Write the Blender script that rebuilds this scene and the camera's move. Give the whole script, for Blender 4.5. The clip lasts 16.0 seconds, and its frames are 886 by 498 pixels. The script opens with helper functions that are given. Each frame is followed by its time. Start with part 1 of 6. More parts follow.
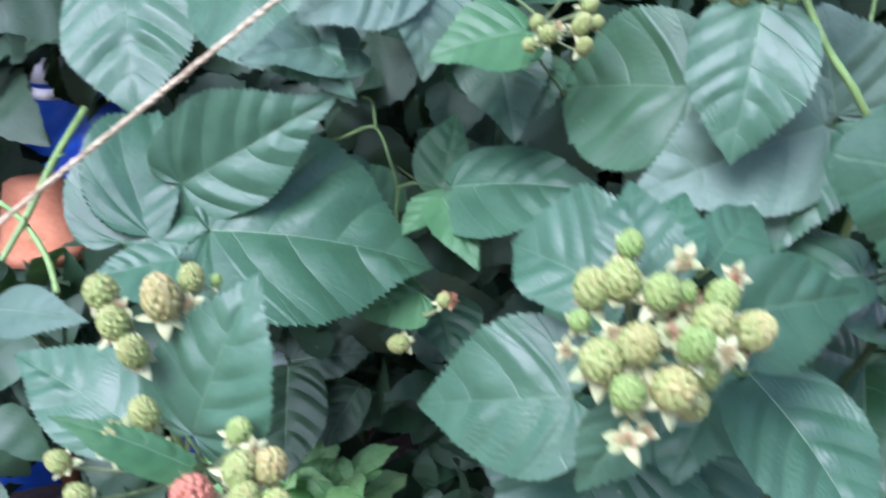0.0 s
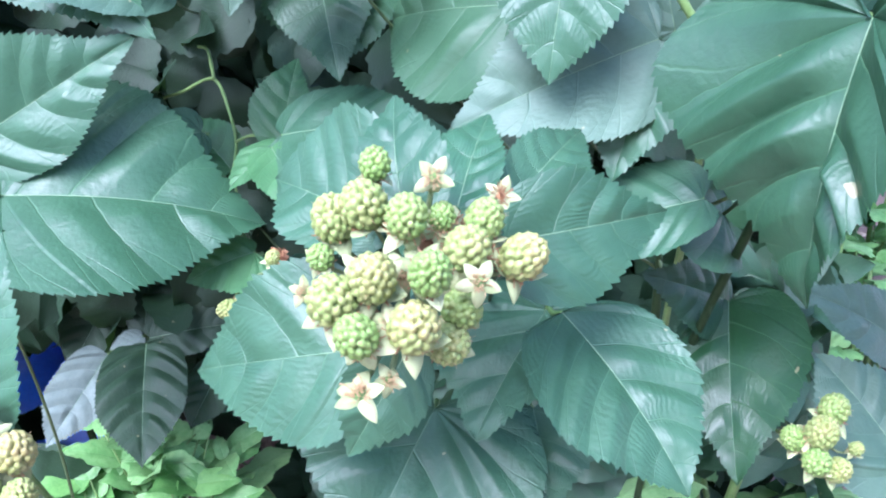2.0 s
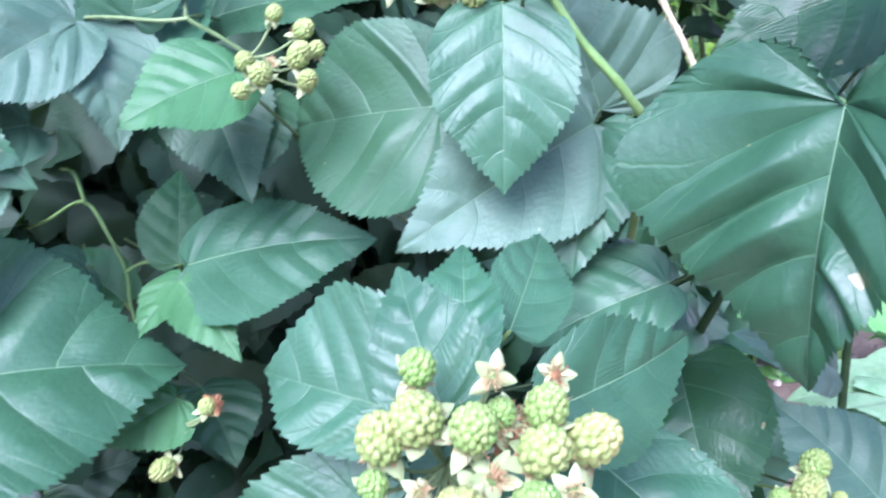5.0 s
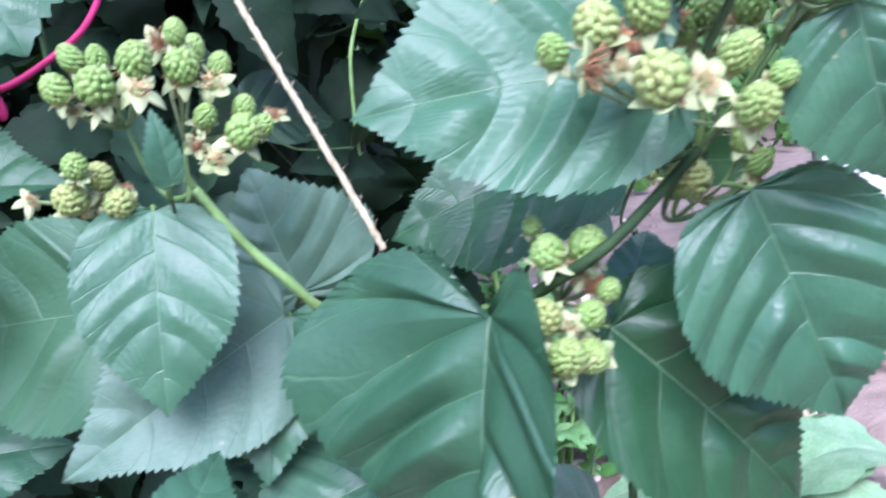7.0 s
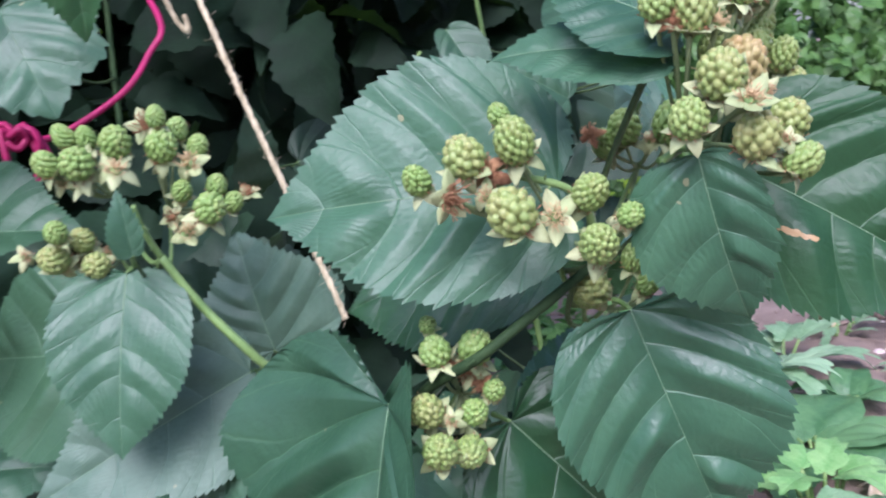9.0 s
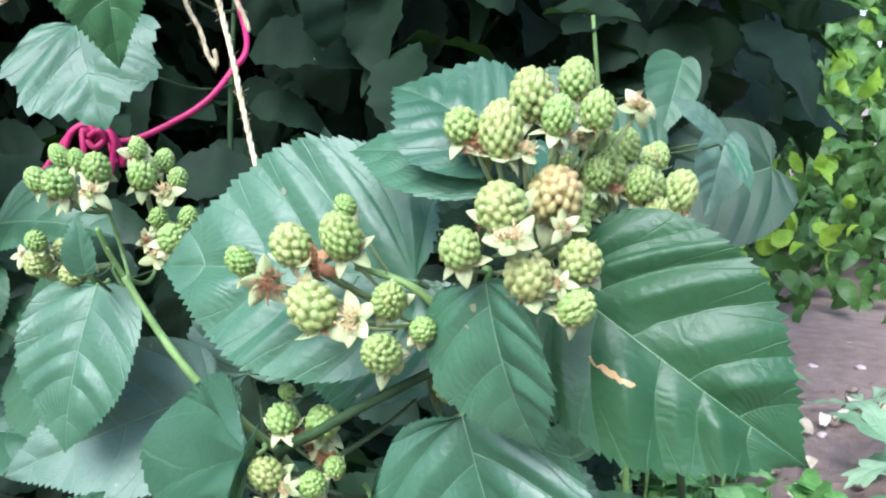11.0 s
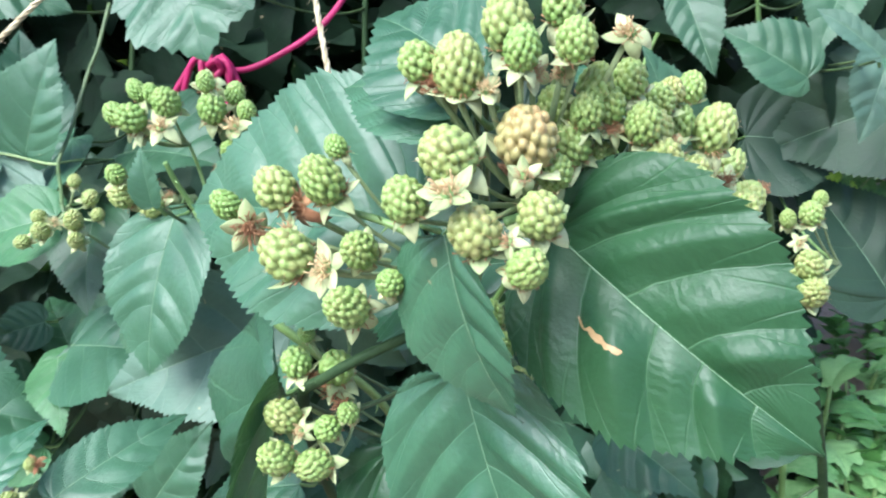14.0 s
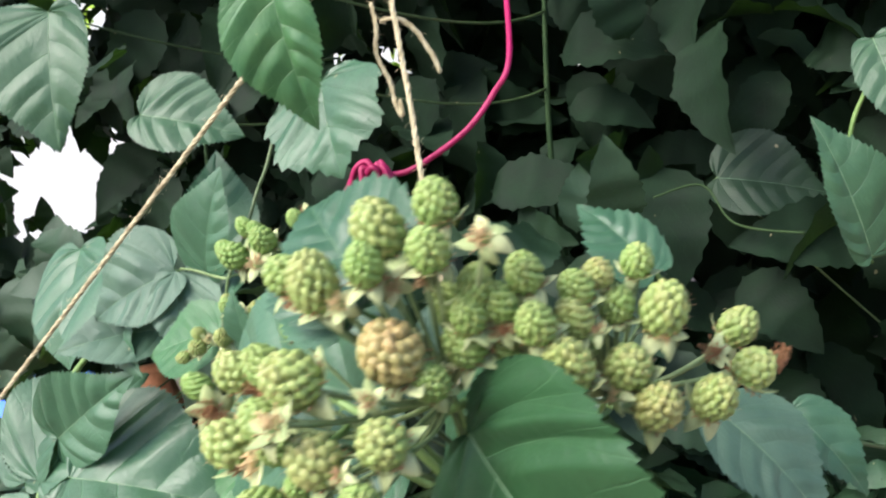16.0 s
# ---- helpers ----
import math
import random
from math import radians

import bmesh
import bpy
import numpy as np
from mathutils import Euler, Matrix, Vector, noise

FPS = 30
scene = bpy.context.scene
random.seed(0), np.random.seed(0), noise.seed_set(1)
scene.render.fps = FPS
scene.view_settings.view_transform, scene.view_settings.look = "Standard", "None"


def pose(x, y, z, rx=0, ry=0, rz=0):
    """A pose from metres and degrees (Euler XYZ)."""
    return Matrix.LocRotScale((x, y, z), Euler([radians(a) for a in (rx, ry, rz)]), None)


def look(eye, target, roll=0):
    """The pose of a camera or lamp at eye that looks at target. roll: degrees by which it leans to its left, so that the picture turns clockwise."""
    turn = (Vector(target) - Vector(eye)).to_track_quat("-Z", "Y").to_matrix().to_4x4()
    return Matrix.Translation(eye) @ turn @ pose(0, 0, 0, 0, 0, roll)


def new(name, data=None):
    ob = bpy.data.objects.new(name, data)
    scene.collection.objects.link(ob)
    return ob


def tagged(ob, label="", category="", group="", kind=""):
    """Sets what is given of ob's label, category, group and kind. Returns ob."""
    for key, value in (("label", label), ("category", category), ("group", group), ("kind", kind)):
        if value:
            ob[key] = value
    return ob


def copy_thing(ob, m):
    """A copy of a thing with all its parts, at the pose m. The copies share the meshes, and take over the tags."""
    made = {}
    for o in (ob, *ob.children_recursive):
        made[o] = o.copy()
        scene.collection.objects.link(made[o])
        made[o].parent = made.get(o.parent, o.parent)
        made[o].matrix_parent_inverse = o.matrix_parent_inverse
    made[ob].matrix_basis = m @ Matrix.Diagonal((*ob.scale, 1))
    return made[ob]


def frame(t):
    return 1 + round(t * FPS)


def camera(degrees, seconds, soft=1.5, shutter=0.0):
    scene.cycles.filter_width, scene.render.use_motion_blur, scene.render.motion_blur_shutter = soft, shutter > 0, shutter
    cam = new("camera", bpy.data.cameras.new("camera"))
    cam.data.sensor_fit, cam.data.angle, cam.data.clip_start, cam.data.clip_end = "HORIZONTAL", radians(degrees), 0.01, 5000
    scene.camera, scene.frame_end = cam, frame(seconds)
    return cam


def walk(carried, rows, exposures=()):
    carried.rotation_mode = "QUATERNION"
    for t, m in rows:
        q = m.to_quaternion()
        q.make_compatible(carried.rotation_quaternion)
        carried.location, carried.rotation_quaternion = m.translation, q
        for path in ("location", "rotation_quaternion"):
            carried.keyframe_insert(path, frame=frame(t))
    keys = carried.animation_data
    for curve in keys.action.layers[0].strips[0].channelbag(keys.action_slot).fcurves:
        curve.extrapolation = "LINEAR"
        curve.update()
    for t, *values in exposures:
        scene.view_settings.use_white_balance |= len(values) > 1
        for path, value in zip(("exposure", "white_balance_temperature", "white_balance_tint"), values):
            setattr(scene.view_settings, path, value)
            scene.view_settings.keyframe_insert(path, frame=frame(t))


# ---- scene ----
cam = camera(51.4, 16.0, soft=2.1, shutter=0.6)
METRES, EYE, TILT, LEAN, TURN = 1.0, 0.8, -15.0, 0.0, 0.0
ROWS = [
    (0, 0, 0, 0, 0, 0, -0),
    (0.1, 0.0082, 0.0015, -0.0109, -0.4, 0.14, 0.35),
    (0.5, 0.065, 0.0111, -0.018, -1.16, -0.26, 1.61),
    (1, 0.0891, 0.0486, -0.0173, -2.42, -0.37, 2.6),
    (1.5, 0.0931, 0.0656, -0.0209, -3.12, -1.32, 3.01),
    (2, 0.0856, 0.0598, -0.0201, -3.39, -1.82, 3.33),
    (2.5, 0.0704, 0.0657, -0.0174, -4.12, -1.99, 4.38),
    (3, 0.0406, 0.0731, -0.0009, -6.08, -2.08, 6.37),
    (3.2, 0.0356, 0.0793, 0.0138, -7.48, -2.25, 7.23),
    (5.3, 0.0277, 0.119, 0.0557, -16.68, -1.95, 13.67),
    (5.5, 0.0408, 0.1277, 0.0629, -19.14, -2, 14.9),
    (6, 0.066, 0.1432, 0.078, -23.19, -1.57, 16.89),
    (6.3, 0.0828, 0.1413, 0.086, -23.8, -0.9, 17.21),
    (6.5, 0.1001, 0.1354, 0.0906, -23.86, -0.69, 17.02),
    (7, 0.1421, 0.1061, 0.0891, -23.12, 0.69, 16.37),
    (7.5, 0.1841, 0.0901, 0.0813, -21.58, 2.16, 15.9),
    (8, 0.2224, 0.0766, 0.0857, -19.86, 3.27, 14.88),
    (8.2, 0.2414, 0.0608, 0.0868, -17.72, 3.86, 13.95),
    (8.5, 0.235, 0.053, 0.0927, -17.72, 3.91, 13.17),
    (9, 0.2233, 0.0395, 0.0972, -15.82, 3.84, 11.76),
    (9.5, 0.2787, 0.013, 0.0863, -10.89, 5.07, 7.26),
    (9.7, 0.2983, 0.0105, 0.0914, -8.88, 5.49, 5.59),
    (11.8, 0.3966, 0.0038, 0.1222, 1.53, 4.52, -1.01),
    (12, 0.399, 0.0009, 0.1237, 3.85, 3.54, -2.28),
    (12.5, 0.4172, 0.0095, 0.124, 8.25, 1.88, -1.62),
    (13, 0.4334, 0.0263, 0.1324, 7.47, 1.57, 0.72),
    (13.5, 0.4269, 0.0356, 0.1288, 6.43, 1.36, 1.45),
    (14, 0.4605, 0.0361, 0.1264, 9.32, 0.6, 0.42),
    (14.5, 0.4715, 0.0397, 0.1304, 13.33, 0.38, -0.11),
    (15, 0.5115, 0.0625, 0.1427, 18.91, 0.54, -0.48),
    (15.5, 0.5487, 0.0609, 0.1725, 25.54, 1.95, -0.34),
    (15.6, 0.5577, 0.0661, 0.1731, 26.4, 2.26, 0.08),
    (16, 0.5893, 0.0935, 0.1809, 28.7, 3.01, 1.88),
]
walk(cam, [(t, pose(0, 0, EYE, TILT, LEAN, TURN) @ pose(METRES * x, METRES * y, METRES * z, 90 + pitch, roll, yaw)) for t, x, y, z, yaw, pitch, roll in ROWS],
     exposures=[(0.0, 1.42, 5330, 28), (1.0, 1.95, 5180, 25), (3.2, 1.98, 5180, 25), (6.3, 1.74, 5080, 24), (7.0, 1.64, 5200, 25), (8.0, 1.48, 5180, 19), (8.5, 1.17, 5480, 24), (9.0, 1.1, 5580, 27), (9.5, 1.40, 5600, 26), (9.7, 1.43, 5600, 22), (12.0, 1.78, 5540, 11), (13.5, 1.68, 5680, 8), (14.5, 1.76, 5680, 9), (15.0, 1.68, 5780, 9), (15.5, 1.52, 6430, 16), (16.0, 1.44, 6500, 9)])

# ---- light: a bright, lightly clouded sky over a shaded garden ----
world = bpy.data.worlds.new("sky")
scene.world = world
world.use_nodes = True
wn, wl = world.node_tree.nodes, world.node_tree.links
sky = wn.new("ShaderNodeTexSky")
sky.sky_type, sky.sun_disc = "NISHITA", False
sky.sun_elevation, sky.sun_rotation = radians(46), radians(205)
sky.air_density, sky.dust_density, sky.ozone_density = 1.0, 2.5, 1.2
wl.new(sky.outputs["Color"], wn["Background"].inputs["Color"])
wn["Background"].inputs["Strength"].default_value = 0.15
sun = new("sun", bpy.data.lights.new("sun", "SUN"))
sun.data.energy, sun.data.angle, sun.data.color = 2.6, radians(36), (1.0, 0.97, 0.92)
sun.matrix_world = look((-0.7, -1.7, 3.1), (0.3, 0.4, 0.7))

# ---- materials ----
class Mat:
    """A node material under construction."""

    def __init__(self, name, rough=0.5, spec=0.5):
        self.m = bpy.data.materials.new(name)
        self.m.use_nodes = True
        self.n, self.l = self.m.node_tree.nodes, self.m.node_tree.links
        self.bsdf = self.n["Principled BSDF"]
        self.bsdf.inputs["Roughness"].default_value = rough
        self.bsdf.inputs["Specular IOR Level"].default_value = spec

    def node(self, kind, **values):
        node = self.n.new("ShaderNode" + kind)
        for key, value in values.items():
            if key in node.inputs:
                node.inputs[key].default_value = value
        return node

    def math(self, op, a, b=None, clamp=False):
        node = self.n.new("ShaderNodeMath")
        node.operation, node.use_clamp = op, clamp
        for slot, v in zip(node.inputs, (a, b)):
            if v is None:
                continue
            if isinstance(v, (int, float)):
                slot.default_value = v
            else:
                self.l.new(v, slot)
        return node.outputs[0]

    def mix(self, fac, a, b, how="MIX"):
        node = self.n.new("ShaderNodeMix")
        node.data_type, node.blend_type = "RGBA", how
        for slot, v in zip((node.inputs[0], node.inputs[6], node.inputs[7]), (fac, a, b)):
            if isinstance(v, (int, float)):
                slot.default_value = v
            elif isinstance(v, tuple):
                slot.default_value = (*v, 1) if len(v) == 3 else v
            else:
                self.l.new(v, slot)
        return node.outputs[2]

    def noise(self, scale, detail=3.0, coords=None, rough=0.55):
        node = self.node("TexNoise", Scale=scale, Detail=detail, Roughness=rough)
        self.l.new(coords or self.object_coords(), node.inputs["Vector"])
        return node.outputs["Fac"]

    def object_coords(self):
        return self.node("TexCoord").outputs["Object"]

    def ramp(self, fac, *stops):
        node = self.n.new("ShaderNodeValToRGB")
        while len(node.color_ramp.elements) < len(stops):
            node.color_ramp.elements.new(0.5)
        for e, (p, c) in zip(node.color_ramp.elements, stops):
            e.position, e.color = p, (*c, 1)
        self.l.new(fac, node.inputs[0])
        return node.outputs[0]

    def set(self, key, v):
        if isinstance(v, (int, float)):
            self.bsdf.inputs[key].default_value = v
        elif isinstance(v, tuple):
            self.bsdf.inputs[key].default_value = (*v, 1)
        else:
            self.l.new(v, self.bsdf.inputs[key])

    def bump(self, height, strength=0.3, distance=0.001):
        node = self.node("Bump", Strength=strength, Distance=distance)
        self.l.new(height, node.inputs["Height"])
        self.l.new(node.outputs[0], self.bsdf.inputs["Normal"])

    def translucent(self, colour, amount):
        t = self.node("BsdfTranslucent")
        if isinstance(colour, tuple):
            t.inputs[0].default_value = (*colour, 1)
        else:
            self.l.new(colour, t.inputs[0])
        mix = self.n.new("ShaderNodeMixShader")
        mix.inputs[0].default_value = amount
        self.l.new(self.bsdf.outputs[0], mix.inputs[1])
        self.l.new(t.outputs[0], mix.inputs[2])
        self.l.new(mix.outputs[0], self.n["Material Output"].inputs["Surface"])


def leaf_material(name, deep, light, vein, rough, thin, scar=None, spec=0.46):
    """A leaf surface laid out by its veins (UV: vein count along the rim, and the way from midrib to rim): lateral veins that fork
    near the rim, cross veins between them, blotches and specks."""
    m = Mat(name, rough, spec)
    sep = m.node("SeparateXYZ")
    uv = m.node("UVMap")
    m.l.new(uv.outputs[0], sep.inputs[0])
    co = m.object_coords()
    fray = m.math("MULTIPLY", m.math("SUBTRACT", m.noise(70.0, 2.0, co), 0.5), 0.10)
    phase = m.math("ADD", sep.outputs[0], fray)
    v = m.math("MULTIPLY", m.math("ABSOLUTE", m.math("SUBTRACT", sep.outputs[1], 0.5)), 2.0)
    near = m.math("ABSOLUTE", m.math("SUBTRACT", m.math("FRACT", m.math("ADD", phase, 10.5)), 0.5))
    side = m.math("SUBTRACT", 1.0, m.math("MULTIPLY", near, m.math("ADD", m.math("MULTIPLY", v, 34.0), 32.0)), True)
    side = m.math("MULTIPLY", side, m.math("SUBTRACT", 1.0, m.math("MULTIPLY", v, 0.7), True))
    fork = m.math("SUBTRACT", 1.0, m.math("MULTIPLY", m.math("ABSOLUTE", m.math("SUBTRACT", near, m.math("MULTIPLY", m.math("SUBTRACT", v, 0.52), 0.75))), 40.0), True)
    fork = m.math("MULTIPLY", fork, m.math("MULTIPLY", m.math("SUBTRACT", v, 0.54), 3.0, True))
    # cross veins run between the laterals, broken and wavering
    wander = m.math("ADD", m.math("MULTIPLY", m.noise(75.0, 3.0, co), 3.2), m.math("MULTIPLY", m.math("FLOOR", m.math("ADD", phase, 10.0)), 0.39))
    cell = m.math("ABSOLUTE", m.math("SUBTRACT", m.math("FRACT", m.math("ADD", m.math("MULTIPLY", v, 10.0), wander)), 0.5))
    rung = m.math("SUBTRACT", 1.0, m.math("MULTIPLY", cell, 7.0), True)
    # the veins thin out towards the tip
    tip = m.math("MULTIPLY", m.math("SUBTRACT", 7.0, sep.outputs[0]), 0.75, True)
    rung, fork, side = m.math("MULTIPLY", rung, tip), m.math("MULTIPLY", fork, tip), m.math("MULTIPLY", side, tip)
    big, small = m.noise(38.0, 3.0, co), m.noise(260.0, 4.0, co)
    rnd = m.node("ObjectInfo").outputs["Random"]
    body = m.mix(m.math("MULTIPLY", m.math("SUBTRACT", m.math("ADD", big, m.math("MULTIPLY", rnd, 0.45)), 0.46), 2.2, True), deep, light)
    body = m.mix(m.math("MULTIPLY", m.math("SUBTRACT", small, 0.45), 0.7, True), body, tuple(c * 0.72 for c in deep))
    body = m.mix(m.math("MULTIPLY", side, 0.32), body, vein)
    body = m.mix(m.math("MULTIPLY", fork, 0.16), body, vein)
    body = m.mix(m.math("MULTIPLY", rung, 0.10), body, tuple(c * 0.6 for c in deep))
    speck = m.math("GREATER_THAN", m.noise(95.0, 1.0, co), 0.79)
    body = m.mix(m.math("MULTIPLY", speck, 0.55), body, (0.34, 0.30, 0.16))
    if scar:
        # a torn dry streak between two laterals
        su, sv, lu, lv = scar
        du = m.math("DIVIDE", m.math("SUBTRACT", m.math("SUBTRACT", sep.outputs[0], su), m.math("MULTIPLY", m.math("SUBTRACT", small, 0.5), 0.5)), lu)
        dv = m.math("DIVIDE", m.math("SUBTRACT", m.math("SUBTRACT", sep.outputs[1], sv), m.math("MULTIPLY", m.math("SUBTRACT", m.noise(180.0, 2.0, co), 0.5), 0.06)), lv)
        inside = m.math("LESS_THAN", m.math("ADD", m.math("MULTIPLY", du, du), m.math("MULTIPLY", dv, dv)), 1.0)
        body = m.mix(inside, body, m.mix(big, (0.30, 0.16, 0.06), (0.55, 0.40, 0.22)))
    m.set("Base Color", body)
    m.set("Roughness", m.math("ADD", m.math("MULTIPLY", big, 0.18), rough - 0.05))
    net = m.node("TexVoronoi", Scale=330.0)
    net.feature = "DISTANCE_TO_EDGE"
    m.l.new(co, net.inputs["Vector"])
    height = m.math("ADD", m.math("MULTIPLY", net.outputs["Distance"], 0.12), m.math("MULTIPLY", side, -1.5))
    height = m.math("SUBTRACT", height, m.math("MULTIPLY", fork, 0.7))
    height = m.math("ADD", height, m.math("MULTIPLY", small, 0.1))
    height = m.math("ADD", height, m.math("MULTIPLY", m.noise(210.0, 3.0, co), 1.3))
    height = m.math("SUBTRACT", height, m.math("MULTIPLY", m.math("MULTIPLY", m.math("SUBTRACT", 0.5, cell), m.math("MULTIPLY", m.math("SUBTRACT", m.noise(50.0, 2.0, co), 0.36), 3.0, True)), 1.05))
    m.bump(height, 0.42, 0.0009)
    m.translucent(m.mix(0.5, body, (0.12, 0.30, 0.03)), thin)
    return m.m


LEAF = {
    "green": leaf_material("leaf_green", (0.027, 0.078, 0.04), (0.043, 0.11, 0.058), (0.12, 0.24, 0.13), 0.43, 0.12),
    "deep": leaf_material("leaf_deep", (0.020, 0.062, 0.030), (0.034, 0.092, 0.046), (0.13, 0.25, 0.12), 0.4, 0.12),
    "scarred": leaf_material("leaf_scarred", (0.011, 0.045, 0.016), (0.02, 0.065, 0.025), (0.14, 0.26, 0.13), 0.42, 0.12, (3.35, 0.69, 0.33, 0.013), 0.34),
    # gloss: a darker copy of the leaf green that carries half shade
    "gloss": leaf_material("leaf_gloss", (0.013, 0.053, 0.019), (0.024, 0.077, 0.029), (0.14, 0.26, 0.13), 0.38, 0.12),
    # sheen: green raised and blued in place of sky reflected off the blade
    "sheen": leaf_material("leaf_sheen", (0.030, 0.088, 0.046), (0.050, 0.128, 0.066), (0.16, 0.29, 0.16), 0.34, 0.12),
    # shaded and dark: leaf green lowered to carry the shade inside the bush
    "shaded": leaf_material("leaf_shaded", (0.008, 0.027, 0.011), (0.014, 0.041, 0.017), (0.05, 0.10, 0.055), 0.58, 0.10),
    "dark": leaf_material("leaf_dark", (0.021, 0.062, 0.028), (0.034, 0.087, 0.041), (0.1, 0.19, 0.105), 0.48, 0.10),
    "pale": leaf_material("leaf_pale", (0.046, 0.096, 0.062), (0.074, 0.132, 0.088), (0.170, 0.270, 0.190), 0.52, 0.10),
    "felt": leaf_material("leaf_felted", (0.11, 0.15, 0.13), (0.17, 0.22, 0.195), (0.32, 0.38, 0.34), 0.65, 0.08),
    "bright": leaf_material("leaf_bright", (0.034, 0.112, 0.042), (0.066, 0.165, 0.058), (0.2, 0.36, 0.16), 0.45, 0.18),
    "mid": leaf_material("leaf_mid", (0.032, 0.102, 0.038), (0.052, 0.142, 0.052), (0.160, 0.304, 0.131), 0.50, 0.14),}


def plain(name, dark, light, scale, rough=0.6, spec=0.4, bump=0.3, depth=0.001, thin=0.0):
    m = Mat(name, rough, spec)
    big, small = m.noise(scale, 4.0), m.noise(scale * 7.0, 3.0)
    rnd = m.node("ObjectInfo").outputs["Random"]
    mixed = m.math("ADD", m.math("MULTIPLY", big, 0.65), m.math("MULTIPLY", small, 0.35))
    mixed = m.math("ADD", mixed, m.math("MULTIPLY", m.math("SUBTRACT", rnd, 0.5), 0.25))
    colour = m.mix(m.math("MULTIPLY", m.math("SUBTRACT", mixed, 0.33), 3.0, True), dark, light)
    m.set("Base Color", colour)
    m.bump(m.math("ADD", big, small), bump, depth)
    if thin:
        m.translucent(colour, thin)
    return m.m


VEIN = plain("midrib_green", (0.10, 0.18, 0.10), (0.16, 0.25, 0.14), 120.0, 0.5)
STEM = plain("green_stem", (0.09, 0.17, 0.045), (0.17, 0.27, 0.085), 60.0, 0.5, bump=0.4)
PEDICEL = plain("downy_pedicel", (0.12, 0.18, 0.07), (0.23, 0.29, 0.13), 120.0, 0.7, bump=0.4)
PETIOLE = plain("petiole_green", (0.035, 0.065, 0.022), (0.075, 0.115, 0.042), 60.0, 0.5, bump=0.4)
CANE = plain("brown_cane", (0.012, 0.030, 0.011), (0.030, 0.056, 0.020), 40.0, 0.7, 0.15, bump=0.5)
SEPAL = plain("sepal_cream", (0.30, 0.37, 0.16), (0.49, 0.52, 0.28), 150.0, 0.6, thin=0.2)
DRY = plain("withered_brown", (0.20, 0.08, 0.035), (0.45, 0.25, 0.12), 250.0, 0.75, bump=0.6)
STAMEN = plain("stamen_straw", (0.34, 0.20, 0.10), (0.55, 0.42, 0.22), 300.0, 0.7)
JUTE = plain("jute_fibre", (0.25, 0.205, 0.115), (0.52, 0.45, 0.295), 160.0, 0.85, bump=0.7)
CORD = plain("pink_plastic", (0.20, 0.003, 0.045), (0.31, 0.006, 0.078), 90.0, 0.55, bump=0.1)
TARP = plain("blue_plastic", (0.030, 0.110, 0.72), (0.050, 0.190, 0.92), 14.0, 0.35, bump=0.3, depth=0.004)
WHITE = plain("white_paint", (0.70, 0.71, 0.72), (0.84, 0.85, 0.85), 6.0, 0.5, bump=0.15)
GREYWOOD = plain("grey_wood", (0.10, 0.09, 0.085), (0.22, 0.20, 0.19), 12.0, 0.8, bump=0.5, depth=0.003)
CLAY = plain("terracotta", (0.36, 0.13, 0.06), (0.56, 0.25, 0.13), 26.0, 0.8, bump=0.4)
STAKE = plain("brown_stake", (0.12, 0.045, 0.02), (0.25, 0.11, 0.05), 30.0, 0.8, bump=0.5)
BRICK = plain("pinkish_stone", (0.40, 0.31, 0.30), (0.62, 0.52, 0.50), 18.0, 0.85, bump=0.5, depth=0.003)
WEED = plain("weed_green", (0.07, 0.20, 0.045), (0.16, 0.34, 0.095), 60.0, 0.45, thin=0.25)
CABBAGE = plain("broad_leaf_green", (0.06, 0.16, 0.065), (0.13, 0.27, 0.11), 14.0, 0.42, bump=0.5, depth=0.004, thin=0.3)
# the weed green raised to look daylit, even under the bush
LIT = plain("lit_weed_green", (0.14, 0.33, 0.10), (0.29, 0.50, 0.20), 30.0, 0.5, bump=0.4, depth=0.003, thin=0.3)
MINT = plain("pale_weed_green", (0.15, 0.28, 0.14), (0.29, 0.43, 0.26), 25.0, 0.5, bump=0.5, depth=0.003, thin=0.25)
LITTER = plain("dry_leaf_cream", (0.45, 0.36, 0.24), (0.78, 0.70, 0.56), 40.0, 0.8, thin=0.2)
GARDEN = plain("garden_green", (0.045, 0.115, 0.022), (0.12, 0.23, 0.055), 12.0, 0.5, thin=0.25)
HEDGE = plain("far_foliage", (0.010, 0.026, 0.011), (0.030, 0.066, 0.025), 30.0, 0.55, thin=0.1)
# leaf green cut almost to black, in place of deep shade
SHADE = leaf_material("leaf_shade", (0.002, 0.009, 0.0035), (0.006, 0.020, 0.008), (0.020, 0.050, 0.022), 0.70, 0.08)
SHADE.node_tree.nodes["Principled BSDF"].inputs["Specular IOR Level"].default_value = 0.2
# sunlight is part of this leaf colour, hence the strong yellow green
SUNLIT = plain("sun_tinted_foliage", (0.22, 0.40, 0.03), (0.50, 0.66, 0.08), 20.0, 0.5, thin=0.3)


